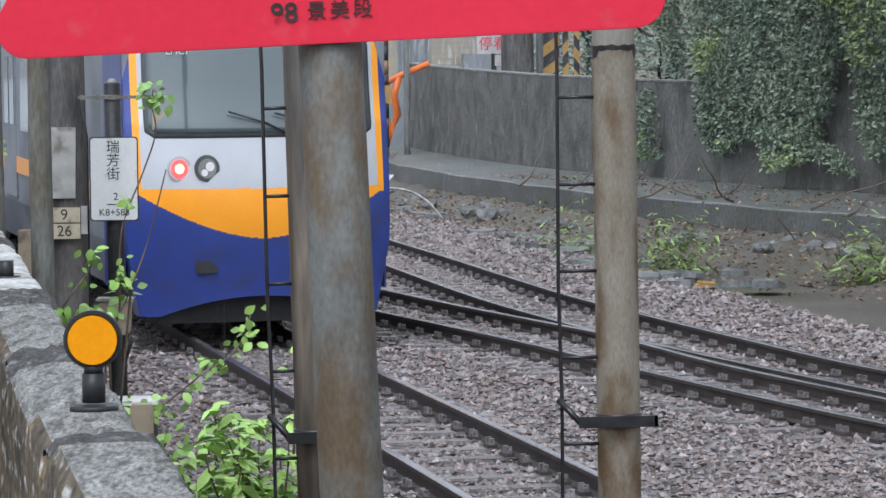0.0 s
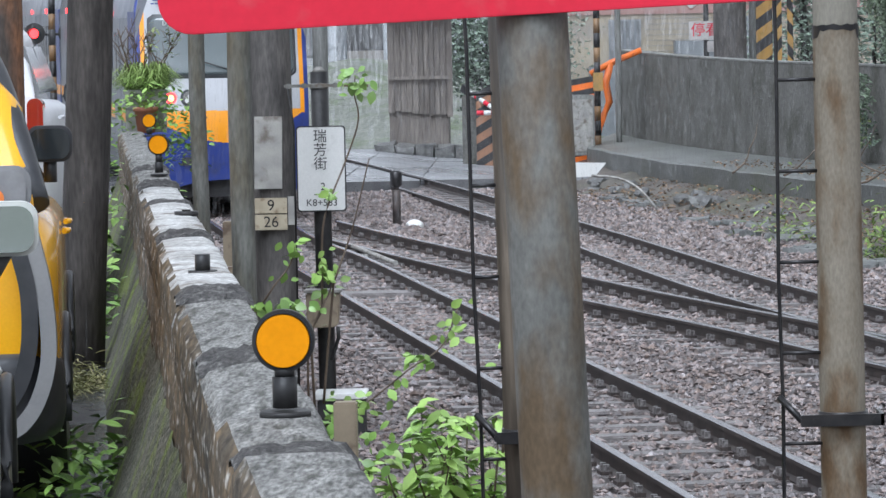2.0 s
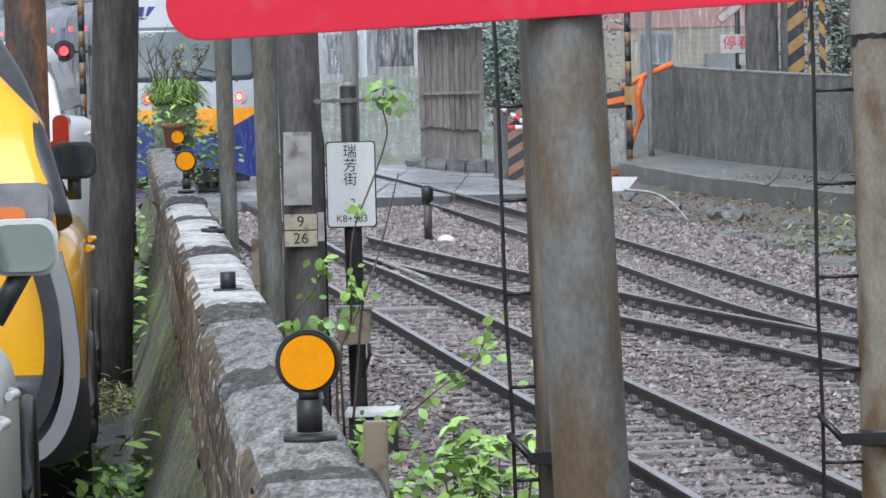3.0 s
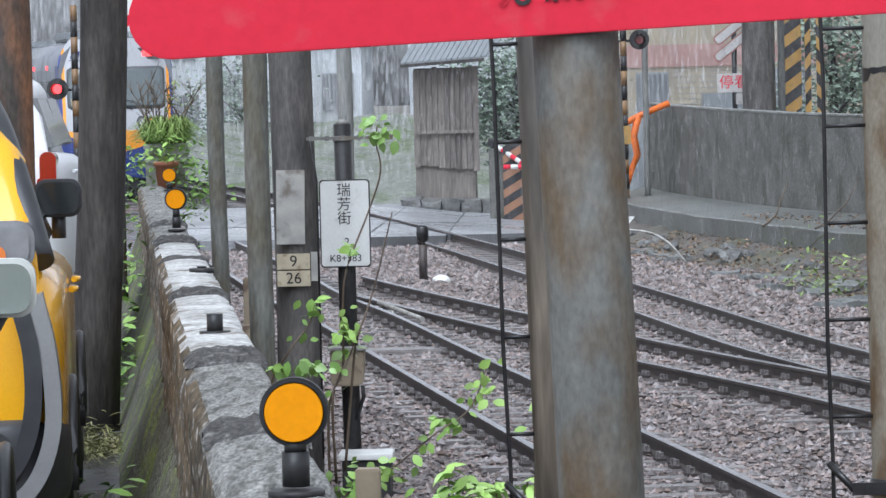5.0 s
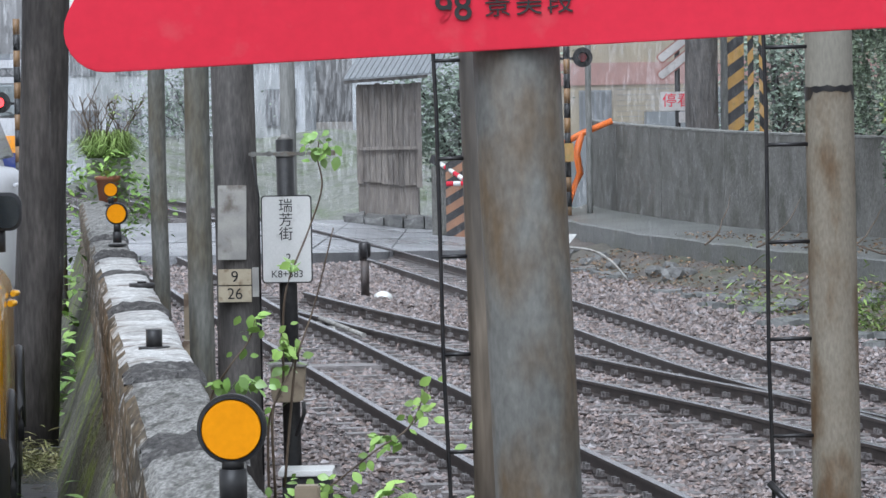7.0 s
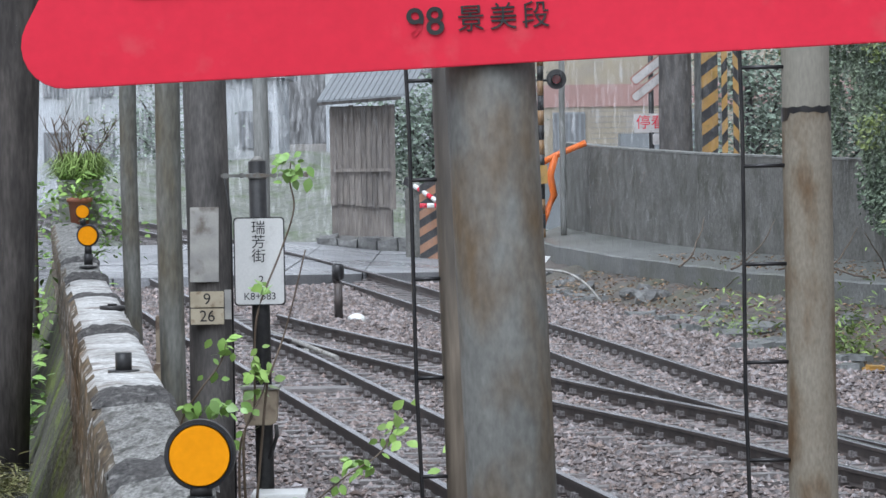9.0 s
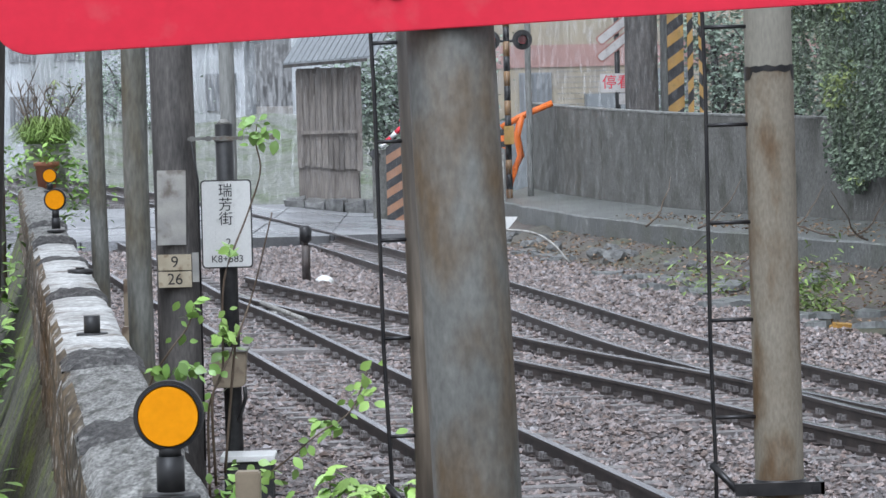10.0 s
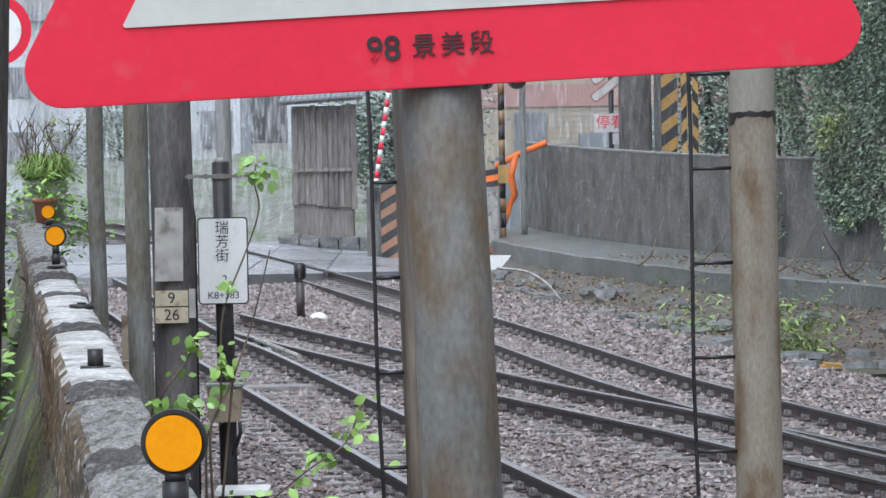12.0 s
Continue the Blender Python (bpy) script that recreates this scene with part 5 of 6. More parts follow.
    for k in range(3):
        box(bm, 0.68 + 0.12 * k, 0.78 + 0.12 * k, cab_y(0.85, 3.36) + 0.008, cab_y(0.85, 3.36) + 0.012, 3.3, 3.42)
    part("display_bars", bm, M["redlit"], db, "lit red display")
    # operator's mark as plain slanted shapes
    bm = bmesh.new()
    y0 = cab_y(0.85, 3.4) + 0.022
    for x in (-1.15, -0.88, -0.61):
        pts = [(x, 3.27), (x + 0.2, 3.27), (x + 0.26, 3.44), (x + 0.06, 3.44)]
        prism(bm, pts, 0.004, pose(0.0, y0, 0))
    part("operator_mark", bm, M["tblue"], root, "dark blue slanted mark")
    bm = bmesh.new()
    for k in range(8):
        box(bm, -1.18 + 0.072 * k, -1.125 + 0.072 * k, y0, y0 + 0.004, 3.215, 3.235)
    part("small_writing", bm, M["tblue"], root)
    lettering("fleet_number", "EMC708", 0.105, M["white"], root, pose(-0.82, cab_y(0.8, 2.9) + 0.028, 2.92), "white fleet number")
    bm = bmesh.new()
    box(bm, -1.16, -0.92, cab_y(1.05, 2.3) + 0.03, cab_y(1.05, 2.3) + 0.034, 2.14, 2.33)
    part("paper_notice", bm, M["cream"], root)
    for x in (-0.62, 0.62):
        bm = bmesh.new()
        prism(bm, rounded(0.24, 0.12, 0.03, 4, x, 0.78), 0.01, pose(0, cab_y(x, 0.78) + 0.035, 0))
        part("step_recess", bm, M["tunder"], root)
    bm = bmesh.new()
    box(bm, -0.2, 0.2, -0.3, 0.6, 0.62, 0.9)
    tube(bm, [(0, -0.2, 0.55), (0, 0.6, 0.55)], 0.1, 12)
    box(bm, -1.1, 1.1, 0.0, 0.5, 0.2, 0.5)
    part("coupler", bm, M["tunder"], root)


def build_train():
    cars = []
    for k in range(4):
        car = thing("train_car", "silver, orange and blue commuter train car with lit red tail lamps" if k == 0 else "wet silver commuter train car with an orange stripe", "train", group="cars of the train")
        car_shell(car, k == 0)
        car.scale = (0.965, 1, 1.04)
        cars.append(car)
    return cars


# ---------------------------------------------------------------- vehicles
def loft(bm, sections):
    rings = [[bm.verts.new(p) for p in s] for s in sections]
    for r, s in zip(rings, rings[1:]):
        for k in range(len(r)):
            f = bm.faces.new((r[k], r[(k + 1) % len(r)], s[(k + 1) % len(s)], s[k]))
            f.smooth = True
    bm.faces.new(rings[0][::-1])
    bm.faces.new(rings[-1])


def vehicle(name, label, paint_mat, m, length, width, height, belt, bumper_mat, rear_slope=0.35, mirror_y=3.0, lamp="clearlamp", reach=0.12, lift=0.0, glass="mirror", taper=0.74, lamp_up=0.0, lamp_high=0.28, housing="plastic"):
    """A parked car, rear end at y = 0 facing -y, standing on z = 0."""
    root = thing(name, label, "car", m)
    W = width / 2

    def section(y, w, z0, z1, r):
        pts = []
        for sx, sz, a0 in ((1, -1, -90), (1, 1, 0), (-1, 1, 90), (-1, -1, 180)):
            for k in range(5):
                a = radians(a0 + 22.5 * k)
                pts.append((sx * (w - r) + r * math.cos(a), y, (z1 - r if sz > 0 else z0 + r) + r * math.sin(a)))
        return pts

    bm = bmesh.new()
    L = length
    loft(bm, [section(0.0, W * 0.84, 0.42, belt - 0.12, 0.12), section(0.06, W * 0.93, 0.36, belt - 0.03, 0.14), section(0.22, W * 0.985, 0.3, belt, 0.14), section(0.7, W, 0.26, belt + 0.01, 0.13), section(L * 0.6, W, 0.26, belt - 0.03, 0.13),
              section(L * 0.72, W * 0.99, 0.27, belt - 0.10, 0.14), section(L - 0.5, W * 0.95, 0.3, belt - 0.24, 0.15), section(L, W * 0.8, 0.4, belt - 0.36, 0.12)])
    part("body", bm, paint_mat, root)
    # greenhouse with pillars
    bm = bmesh.new()
    tw = W * taper
    loft(bm, [section(0.10, W * 0.90, belt - 0.08, belt + 0.02, 0.04), section(0.10 + rear_slope * 0.6, W * 0.86, belt - 0.08, belt + (height - belt) * 0.62, 0.12), section(0.1 + rear_slope, tw * 1.04, belt - 0.08, height - 0.03, 0.16),
              section(L * 0.45, tw * 1.05, belt - 0.08, height, 0.16), section(L * 0.56, tw, belt - 0.08, height - 0.05, 0.16), section(L * 0.76, W * 0.8, belt - 0.12, belt - 0.02, 0.04)])
    part("cabin", bm, paint_mat, root)
    # side glass and rear glass, a little proud
    for sgn in (-1, 1):
        for ya, yb in ((rear_slope + 0.35, L * 0.33), (L * 0.345, L * 0.56)):
            bm = bmesh.new()
            za, zb = belt + 0.03, height - 0.14
            xa, xb = sgn * (W * 0.905), sgn * (tw * 1.075)
            v = [bm.verts.new(p) for p in ((xa, ya, za), (xa, yb + 0.28, za), (xb, yb, zb), (xb, ya + 0.1, zb))]
            f = bm.faces.new(v)
            r = bmesh.ops.extrude_face_region(bm, geom=[f])
            for q in r["geom"]:
                if isinstance(q, bmesh.types.BMVert):
                    q.co.x -= sgn * 0.12
            part("side_window", bm, M["glass"], root, "dark tinted window")
        # lamp cluster
        bm = bmesh.new()
        x0, x1 = sorted((sgn * W * (0.62 if lamp == "clearlamp" else 0.84), sgn * W * (0.89 if lamp == "clearlamp" else 0.95)))
        prism(bm, rounded(x1 - x0, lamp_high, min(0.06, (x1 - x0) * 0.45), 5, (x0 + x1) / 2, belt - 0.12 + lamp_up), 0.28, pose(0, -0.008, 0))
        cl = part("tail_lamp", bm, M[lamp], root, "rear lamp cluster", bevel=0.02 if lamp == "clearlamp" else 0.0)
        bm = bmesh.new()
        prism(bm, rounded((x1 - x0) * 0.5, lamp_high * 0.4, min(0.03, (x1 - x0) * 0.2), 5, (x0 + x1) / 2 - sgn * 0.04, belt - 0.12 - lamp_high * 0.2 + lamp_up), 0.03, pose(0, -0.02, 0))
        part("lens", bm, M["amberlens"] if lamp == "clearlamp" else M["redlens"], cl)
        # door mirror
        bm = bmesh.new()
        xm = sgn * (W + reach)
        prism(bm, rounded(0.2, 0.16, 0.05, 5, xm, belt + 0.12 + lift), 0.1, pose(0, mirror_y, 0))
        mi = part("door_mirror", bm, M[housing], root, "door mirror", bevel=0.02)
        bm = bmesh.new()
        prism(bm, rounded(0.175, 0.135, 0.045, 5, xm, belt + 0.12 + lift), 0.004, pose(0, mirror_y - 0.006, 0))
        part("mirror_glass", bm, M[glass], mi)
        bm = bmesh.new()
        tube(bm, [(sgn * (W - 0.06), mirror_y + 0.06, belt - 0.0), (xm, mirror_y + 0.06, belt + 0.06 + lift)], 0.03, 8)
        part("mirror_arm", bm, M["plastic"], mi)
        for yw in (0.85, L - 0.85):
            bm = bmesh.new()
            tube(bm, [(sgn * (W - 0.22), yw, 0.31), (sgn * (W - 0.03), yw, 0.31), (sgn * (W + 0.004), yw, 0.31)], [0.31, 0.31, 0.28], 28)
            wh = part("wheel", bm, M["rubber"], root, "wet black tyre")
            bm = bmesh.new()
            tube(bm, [(sgn * (W - 0.1), yw, 0.31), (sgn * (W + 0.012), yw, 0.31)], 0.19, 24)
            part("rim", bm, M["alu"], wh)
            # dark wheel arch
            bm = bmesh.new()
            arc = [(sgn * (W + 0.006), yw + 0.37 * math.cos(radians(a)), 0.31 + 0.37 * math.sin(radians(a))) for a in range(0, 181, 12)]
            tube(bm, arc, 0.022, 8)
            part("arch", bm, M["plastic"], root)
        for yd in (L * 0.2, L * 0.38):
            bm = bmesh.new()
            tube(bm, [(sgn * (W + 0.012), yd, belt - 0.12), (sgn * (W + 0.03), yd + 0.08, belt - 0.12), (sgn * (W + 0.012), yd + 0.16, belt - 0.12)], 0.012, 6)
            part("door_handle", bm, paint_mat, root)
    bm = bmesh.new()
    v = [bm.verts.new(p) for p in ((-W * 0.72, 0.07, belt + 0.05), (W * 0.72, 0.07, belt + 0.05), (tw * 0.8, 0.07 + rear_slope * 0.92, height - 0.12), (-tw * 0.8, 0.07 + rear_slope * 0.92, height - 0.12))]
    f = bm.faces.new(v)
    r = bmesh.ops.extrude_face_region(bm, geom=[f])
    for q in r["geom"]:
        if isinstance(q, bmesh.types.BMVert):
            q.co.y += 0.14
    part("rear_window", bm, M["glass"], root, "dark rear window")
    bm = bmesh.new()
    loft(bm, [section(-0.07, W * 0.80, 0.30, 0.58, 0.09), section(-0.02, W * 0.93, 0.28, 0.61, 0.09), section(0.2, W * 1.005, 0.27, 0.61, 0.09), section(0.42, W * 1.008, 0.27, 0.60, 0.09)])
    part("rear_bumper", bm, bumper_mat, root, "rear bumper")
    for sgn in (-1, 1):
        bm = bmesh.new()
        prism(bm, rounded(0.2, 0.07, 0.02, 4, sgn * W * 0.68, 0.43), 0.04, pose(0, -0.082, 0))
        part("reflector", bm, M["redlens"], root, "red bumper reflector")
    bm = bmesh.new()
    prism(bm, rounded(0.4, 0.15, 0.02, 4, 0, 0.72), 0.02, pose(0, -0.012, 0))
    plate = part("number_plate", bm, M["white"], root)
    bm = bmesh.new()
    for k in range(5):
        box(bm, -0.14 + 0.06 * k, -0.105 + 0.06 * k, -0.016, -0.0125, 0.69, 0.75)
    part("plate_bars", bm, M["black"], plate)
    return root


def build_vehicles():
    
    def put(name, label, mt, fx, y, L, W, H, belt, bump, turn=7.07, **kw):
        a = radians(turn)
        cx = fx - W / 2 * math.cos(a)
        cy = y - W / 2 * math.sin(a)
        return vehicle(name, label, mt, pose(cx, cy, 1.215, 0, 0, turn), L, W, H, belt, bump, **kw)

    taxi = put("taxi", "bright yellow taxi parked along the wall, seen from behind", M["yellow"], -1.745, 12.4, 4.3, 1.74, 1.84, 1.13, M["plastic"], rear_slope=0.62, mirror_y=2.75, lamp="clearlamp", reach=-0.06, glass="glass", taper=0.60, lift=0.05, lamp_up=0.2, lamp_high=0.17)
    for sgn in (-1, 1):
        for nm, mt, pts, r in (("corner_trim", M["plastic"], [(0.72, 1.0), (0.755, 0.83), (0.75, 0.62), (0.69, 0.46), (0.58, 0.385), (0.3, 0.36)], 0.03), ("bumper_edge", M["bumper"], [(0.77, 1.04), (0.812, 0.83), (0.82, 0.58), (0.75, 0.39), (0.62, 0.315), (0.3, 0.29)], 0.028)):
            bm = bmesh.new()
            mid = spline([(x, 0, z) for x, z in pts], 6)
            way = [(mid[min(k + 1, len(mid) - 1)] - mid[max(k - 1, 0)]).normalized() for k in range(len(mid))]
            a = [(p.x - r * w.z, p.z + r * w.x) for p, w in zip(mid, way)]
            b = [(p.x + r * w.z, p.z - r * w.x) for p, w in zip(mid, way)]
            for k in range(len(mid) - 1):
                quad = [a[k], a[k + 1], b[k + 1], b[k]]
                prism(bm, [(sgn * x, z) for x, z in quad], 0.3, pose(0, -0.085 if nm == "corner_trim" else -0.08, 0))
            bmesh.ops.remove_doubles(bm, verts=bm.verts, dist=0.001)
            part(nm, bm, mt, taxi, "dark corner trim" if nm == "corner_trim" else "silver grey bumper edge")
        bm = bmesh.new()
        tube(bm, spline([(sgn * 0.53, 1.1, 1.78), (sgn * 0.63, 0.68, 1.62), (sgn * 0.71, 0.4, 1.4), (sgn * 0.785, 0.2, 1.14)], 5), 0.055, 12)
        part("pillar_trim", bm, M["plastic"], taxi, "black window pillar")
    put("van", "white van parked ahead of the taxi", M["vanwhite"], -2.88, 20.6, 4.6, 1.74, 1.88, 1.42, M["plastic"], turn=5.0, rear_slope=0.22, mirror_y=3.2, lamp="redlens", lift=-0.12, reach=0.04, lamp_up=-0.02, lamp_high=0.3)
    put("grey_car", "silver grey car parked behind the taxi", M["cargrey"], -1.265, 7.2, 4.3, 1.72, 1.48, 0.98, M["cargrey"], rear_slope=0.7, mirror_y=2.65, reach=0.03, lift=0.09, housing="cargrey")


# ---------------------------------------------------------------- crossing gear and far things
GATES = {}


def gate(name, x, y, z, sgn, length):
    root = thing(name, "crossing gate machine with orange and black striped guard", "crossing gate", pose(x, y, 0))
    bm = bmesh.new()
    box(bm, -0.22, 0.22, -0.2, 0.2, -0.25, z - 0.05)
    part("machine_case", bm, M["retain"], root, "grey machine case", bevel=0.02)
    bm = bmesh.new()
    box(bm, -0.3, 0.3, -0.3, 0.3, -0.28, -0.1)
    part("footing", bm, M["ledge"], root)
    arm = new("barrier_arm")
    arm.parent = root
    arm.matrix_basis = pose(0, -0.24, z)
    n = int(length / 0.17)
    for k in range(n):
        bm = bmesh.new()
        tube(bm, [(sgn * 0.17 * k, 0, 0), (sgn * (0.17 * (k + 1) - 0.002), 0, 0)], 0.055, 12)
        part("arm_section", bm, M["red"] if k % 2 else M["white"], arm)
    bm = bmesh.new()
    box(bm, -sgn * 0.22 - 0.1, -sgn * 0.22 + 0.1, -0.05, 0.05, -0.09, 0.09)
    part("counterweight", bm, M["tunder"], arm, "dark counterweight")
    return arm


def striped(name, label, x, y, z0, z1, w, mats, step, slant=0.0, cat="post"):
    """A board or post with slanting stripes, each stripe a piece of its own."""
    root = thing(name, label, cat, pose(x, y, 0))
    bm = bmesh.new()
    box(bm, -w / 2 + 0.01, w / 2 - 0.01, 0.012, 0.06, z0, z1)
    part("backing", bm, mats[1], root)
    z, k = z0, 0
    while z < z1 - 0.01:
        t = min(z + step, z1)
        bm = bmesh.new()
        prism(bm, [(-w / 2, z), (w / 2, z + slant), (w / 2, t + slant), (-w / 2, t)], 0.01, pose(0, 0, 0))
        part("stripe", bm, mats[k % 2], root)
        z, k = t, k + 1
    return root


def crossing_signal(x, y, base, lit, head=4.17):
    """Striped post with two lamps in round black backings."""
    root = thing("crossing_signal", "crossing signal with two red lamps on a black and yellow post", "crossing signal", pose(x, y, 0))
    k, z = 0, base
    while z < 5.0:
        bm = bmesh.new()
        tube(bm, [(0, 0, z), (0, 0, z + 0.34)], 0.075, 14)
        part("post_section", bm, M["black"] if k % 2 else M["oldyellow"], root)
        z, k = z + 0.34, k + 1
    bm = bmesh.new()
    tube(bm, [(-0.4, 0, head - 0.02), (0.4, 0, head - 0.02)], 0.03, 8)
    part("cross_arm", bm, M["iron"], root)
    for sgn, on in ((-1, lit[0]), (1, lit[1])):
        bm = bmesh.new()
        prism(bm, ring(0.23, 28, sgn * 0.37, head), 0.03, pose(0, -0.1, 0))
        b = part("backing_disc", bm, M["black"], root)
        bm = bmesh.new()
        tube(bm, [(sgn * 0.37, -0.1, head), (sgn * 0.37, -0.32, head)], 0.12, 18, cap=False)
        part("hood", bm, M["black"], b)
        bm = bmesh.new()
        prism(bm, ring(0.1, 24, sgn * 0.37, head), 0.02, pose(0, -0.14, 0))
        part("lens", bm, M["redlit"] if on else M["redlens"], b, "lit red lamp" if on else "unlit red lamp")
    return root


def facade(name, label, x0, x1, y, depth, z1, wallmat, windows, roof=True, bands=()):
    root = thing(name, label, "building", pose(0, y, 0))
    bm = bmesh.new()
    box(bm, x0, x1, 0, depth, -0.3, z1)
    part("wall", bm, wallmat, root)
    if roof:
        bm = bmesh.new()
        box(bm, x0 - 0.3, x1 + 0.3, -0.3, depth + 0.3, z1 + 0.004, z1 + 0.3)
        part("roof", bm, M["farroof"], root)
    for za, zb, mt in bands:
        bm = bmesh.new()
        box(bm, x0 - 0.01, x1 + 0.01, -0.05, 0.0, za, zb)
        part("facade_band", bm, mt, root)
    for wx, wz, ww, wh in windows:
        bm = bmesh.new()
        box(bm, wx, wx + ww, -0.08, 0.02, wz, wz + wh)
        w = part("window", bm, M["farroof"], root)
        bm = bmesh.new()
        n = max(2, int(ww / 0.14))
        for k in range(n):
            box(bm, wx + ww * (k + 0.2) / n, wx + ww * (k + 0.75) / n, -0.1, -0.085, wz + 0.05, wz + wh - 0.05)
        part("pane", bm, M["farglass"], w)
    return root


def far_tree(x, y, r, h, seed, base=0.0):
    rng = random.Random(seed)
    root = thing("tree", "green tree beyond the crossing, leaves coloured pale for haze", "tree", pose(x, y, base), "trees beyond the crossing")
    bm = bmesh.new()
    tube(bm, [(0, 0, -0.3), (0.1, 0, h * 0.4), (0, 0.1, h * 0.8)], [0.2, 0.14, 0.05], 8)
    ends = []
    for i in range(9):
        a = rng.uniform(0, math.tau)
        ends += branch(bm, rng, (0, 0, h * rng.uniform(0.25, 0.7)), (math.cos(a), math.sin(a), 0.7), r * 1.1, 0.06)[3:]
    part("trunk", bm, M["wood"], root)
    spots = []
    for e in ends:
        for _ in range(60):
            spots.append(e + Vector((rng.gauss(0, r * 0.28), rng.gauss(0, r * 0.28), rng.gauss(0, r * 0.25))))
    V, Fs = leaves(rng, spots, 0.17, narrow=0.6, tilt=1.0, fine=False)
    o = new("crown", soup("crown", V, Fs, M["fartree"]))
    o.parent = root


def build_far():
    GATES["left"] = gate("crossing_gate", -1.52, 84.5, 1.75, 1, 2.4)
    GATES["right"] = gate("crossing_gate", 0.66, 83.5, 1.3, -1, 2.2)
    striped("gate_guard", "orange and black striped gate guard", -1.15, 84.0, -0.25, 1.75, 0.5, (M["rustorange"], M["tunder"]), 0.2, 0.3, "guard")
    striped("gate_guard", "orange and black striped gate guard", 0.98, 83.0, -0.25, 2.0, 0.8, (M["hazorange"], M["tunder"]), 0.14, 0.14, "guard")
    fr = thing("orange_railing", "bright orange steel gate frame beside the wall", "frame", pose(0, 83.2, 0))
    bm = bmesh.new()
    tube(bm, [(1.42, 0, 0.55), (1.56, 0, 1.1), (1.74, 0, 1.5), (1.66, 0, 1.95), (1.78, 0, 2.42)], 0.085, 10)
    part("upright", bm, M["hazorange"], fr)
    bm = bmesh.new()
    tube(bm, [(1.3, 0, 2.16), (1.8, 0, 2.42), (2.5, 0, 2.70)], 0.075, 10)
    part("top_bar", bm, M["hazorange"], fr)
    bm = bmesh.new()
    box(bm, 1.35, 1.58, -0.85, -0.7, 1.78, 2.2)
    part("yellow_box", bm, M["hazyellow"], fr)
    cb = thing("relay_cabinet", "grey relay cabinet at the crossing", "cabinet", pose(1.08, 81.8, 0))
    bm = bmesh.new()
    box(bm, -0.3, 0.28, 0, 0.4, 0.3, 1.7)
    part("case", bm, M["concpole"], cb, bevel=0.02)
    bm = bmesh.new()
    box(bm, -0.26, 0.24, -0.015, 0.0, 0.4, 1.6)
    part("door", bm, M["alu"], cb)
    crossing_signal(1.45, 82.6, 0.4, (True, False))
    crossing_signal(-10.4, 76.5, 0.0, (True, True), 3.32)
    pole("signal_post", "plain grey signal post", 1.95, 83, 0.4, 6, 0.07, 0.07, M["concpole"], cat="post")
    # crossbuck and warning board on a post
    cbk = thing("crossbuck", "white and red crossbuck above a stop warning board", "sign", pose(3.72, 80.0, 0))
    bm = bmesh.new()
    tube(bm, [(0.15, 0.08, 0.4), (0.15, 0.08, 5.0)], 0.06, 12)
    part("post", bm, M["black"], cbk)
    for up in (4.03, 4.41):
        for w, dep, mt, nm in ((0.23, 0.012, M["bladeedge"], "blade_edge"), (0.17, 0.02, M["dimwhite"], "blade")):
            bm = bmesh.new()
            prism(bm, rounded(1.25 if nm == "blade_edge" else 1.19, w, 0.07, 4), dep, pose(0.22, 0.0 - (0.006 if nm == "blade" else 0), up, 0, -38, 0))
            part(nm, bm, mt, cbk)
    bm = bmesh.new()
    prism(bm, rounded(0.78, 0.42, 0.02, 3, 0.15, 3.12), 0.02, pose(0, 0, 0))
    part("warning_board", bm, M["dimwhite"], cbk, "white board with red characters")
    lettering("warning_words", "停看", 0.33, M["red"], cbk, pose(0.13, -0.002, 3.12), "red characters")
    bm = bmesh.new()
    prism(bm, rounded(0.22, 0.24, 0.02, 3, 0.28, 2.76), 0.02, pose(0, 0, 0))
    part("small_board", bm, M["dimwhite"], cbk)
    pole("dark_trunk", "thick dark trunk of a pole behind the retaining wall", 4.35, 79, 0.4, 8, 0.38, 0.34, M["greywood"])
    pole("grey_column", "grey concrete column beside the striped boards", 4.92, 79.5, 0.4, 8, 0.12, 0.12, M["concpole"], cat="post")
    striped("hazard_board", "black and yellow striped hazard board", 5.12, 79.2, 2.3, 6.0, 0.36, (M["hazyellow"], M["tunder"]), 0.26, 0.26, "hazard board")
    striped("hazard_post", "black and yellow striped post", 5.43, 79.0, 2.3, 6.0, 0.13, (M["hazyellow"], M["black"]), 0.26, 0.16)
    striped("hazard_post", "black and yellow striped post", 5.68, 79.0, 2.3, 6.0, 0.13, (M["hazyellow"], M["black"]), 0.26, -0.16)
    # buildings
    b = facade("apartment_building", "beige and pink tiled building behind the crossing", 0.2, 12.0, 105, 9, 9, M["beige"], [(2.2, 2.35, 0.95, 1.2), (6, 2.3, 1.2, 1.3), (2.2, 5.6, 1.4, 1.3)], bands=[(3.7, 4.35, M["brick_pink"]), (6.9, 7.5, M["brick_pink"])])
    for k in range(22):
        bm = bmesh.new()
        z = 0.2 + 0.16 * k
        box(bm, 3.3, 11.9, -0.012, 0.0, z, z + 0.012)
        part("tile_joint", bm, M["farroof"], b)
    bm = bmesh.new()
    box(bm, 1.6, 5.6, -1.6, -0.1, -0.3, 2.2)
    box(bm, 4.1, 5.5, -1.7, -0.1, 2.2, 2.9)
    part("porch", bm, M["farroof"], b, "dark lean-to roof")
    # board hut beside the track beyond the crossing
    hut = thing("board_hut", "tall weathered grey board fence beyond the crossing", "hut", pose(0, 90, 0))
    rng = random.Random(2)
    x = -3.72
    while x < -2.2:
        w = rng.uniform(0.12, 0.17)
        bm = bmesh.new()
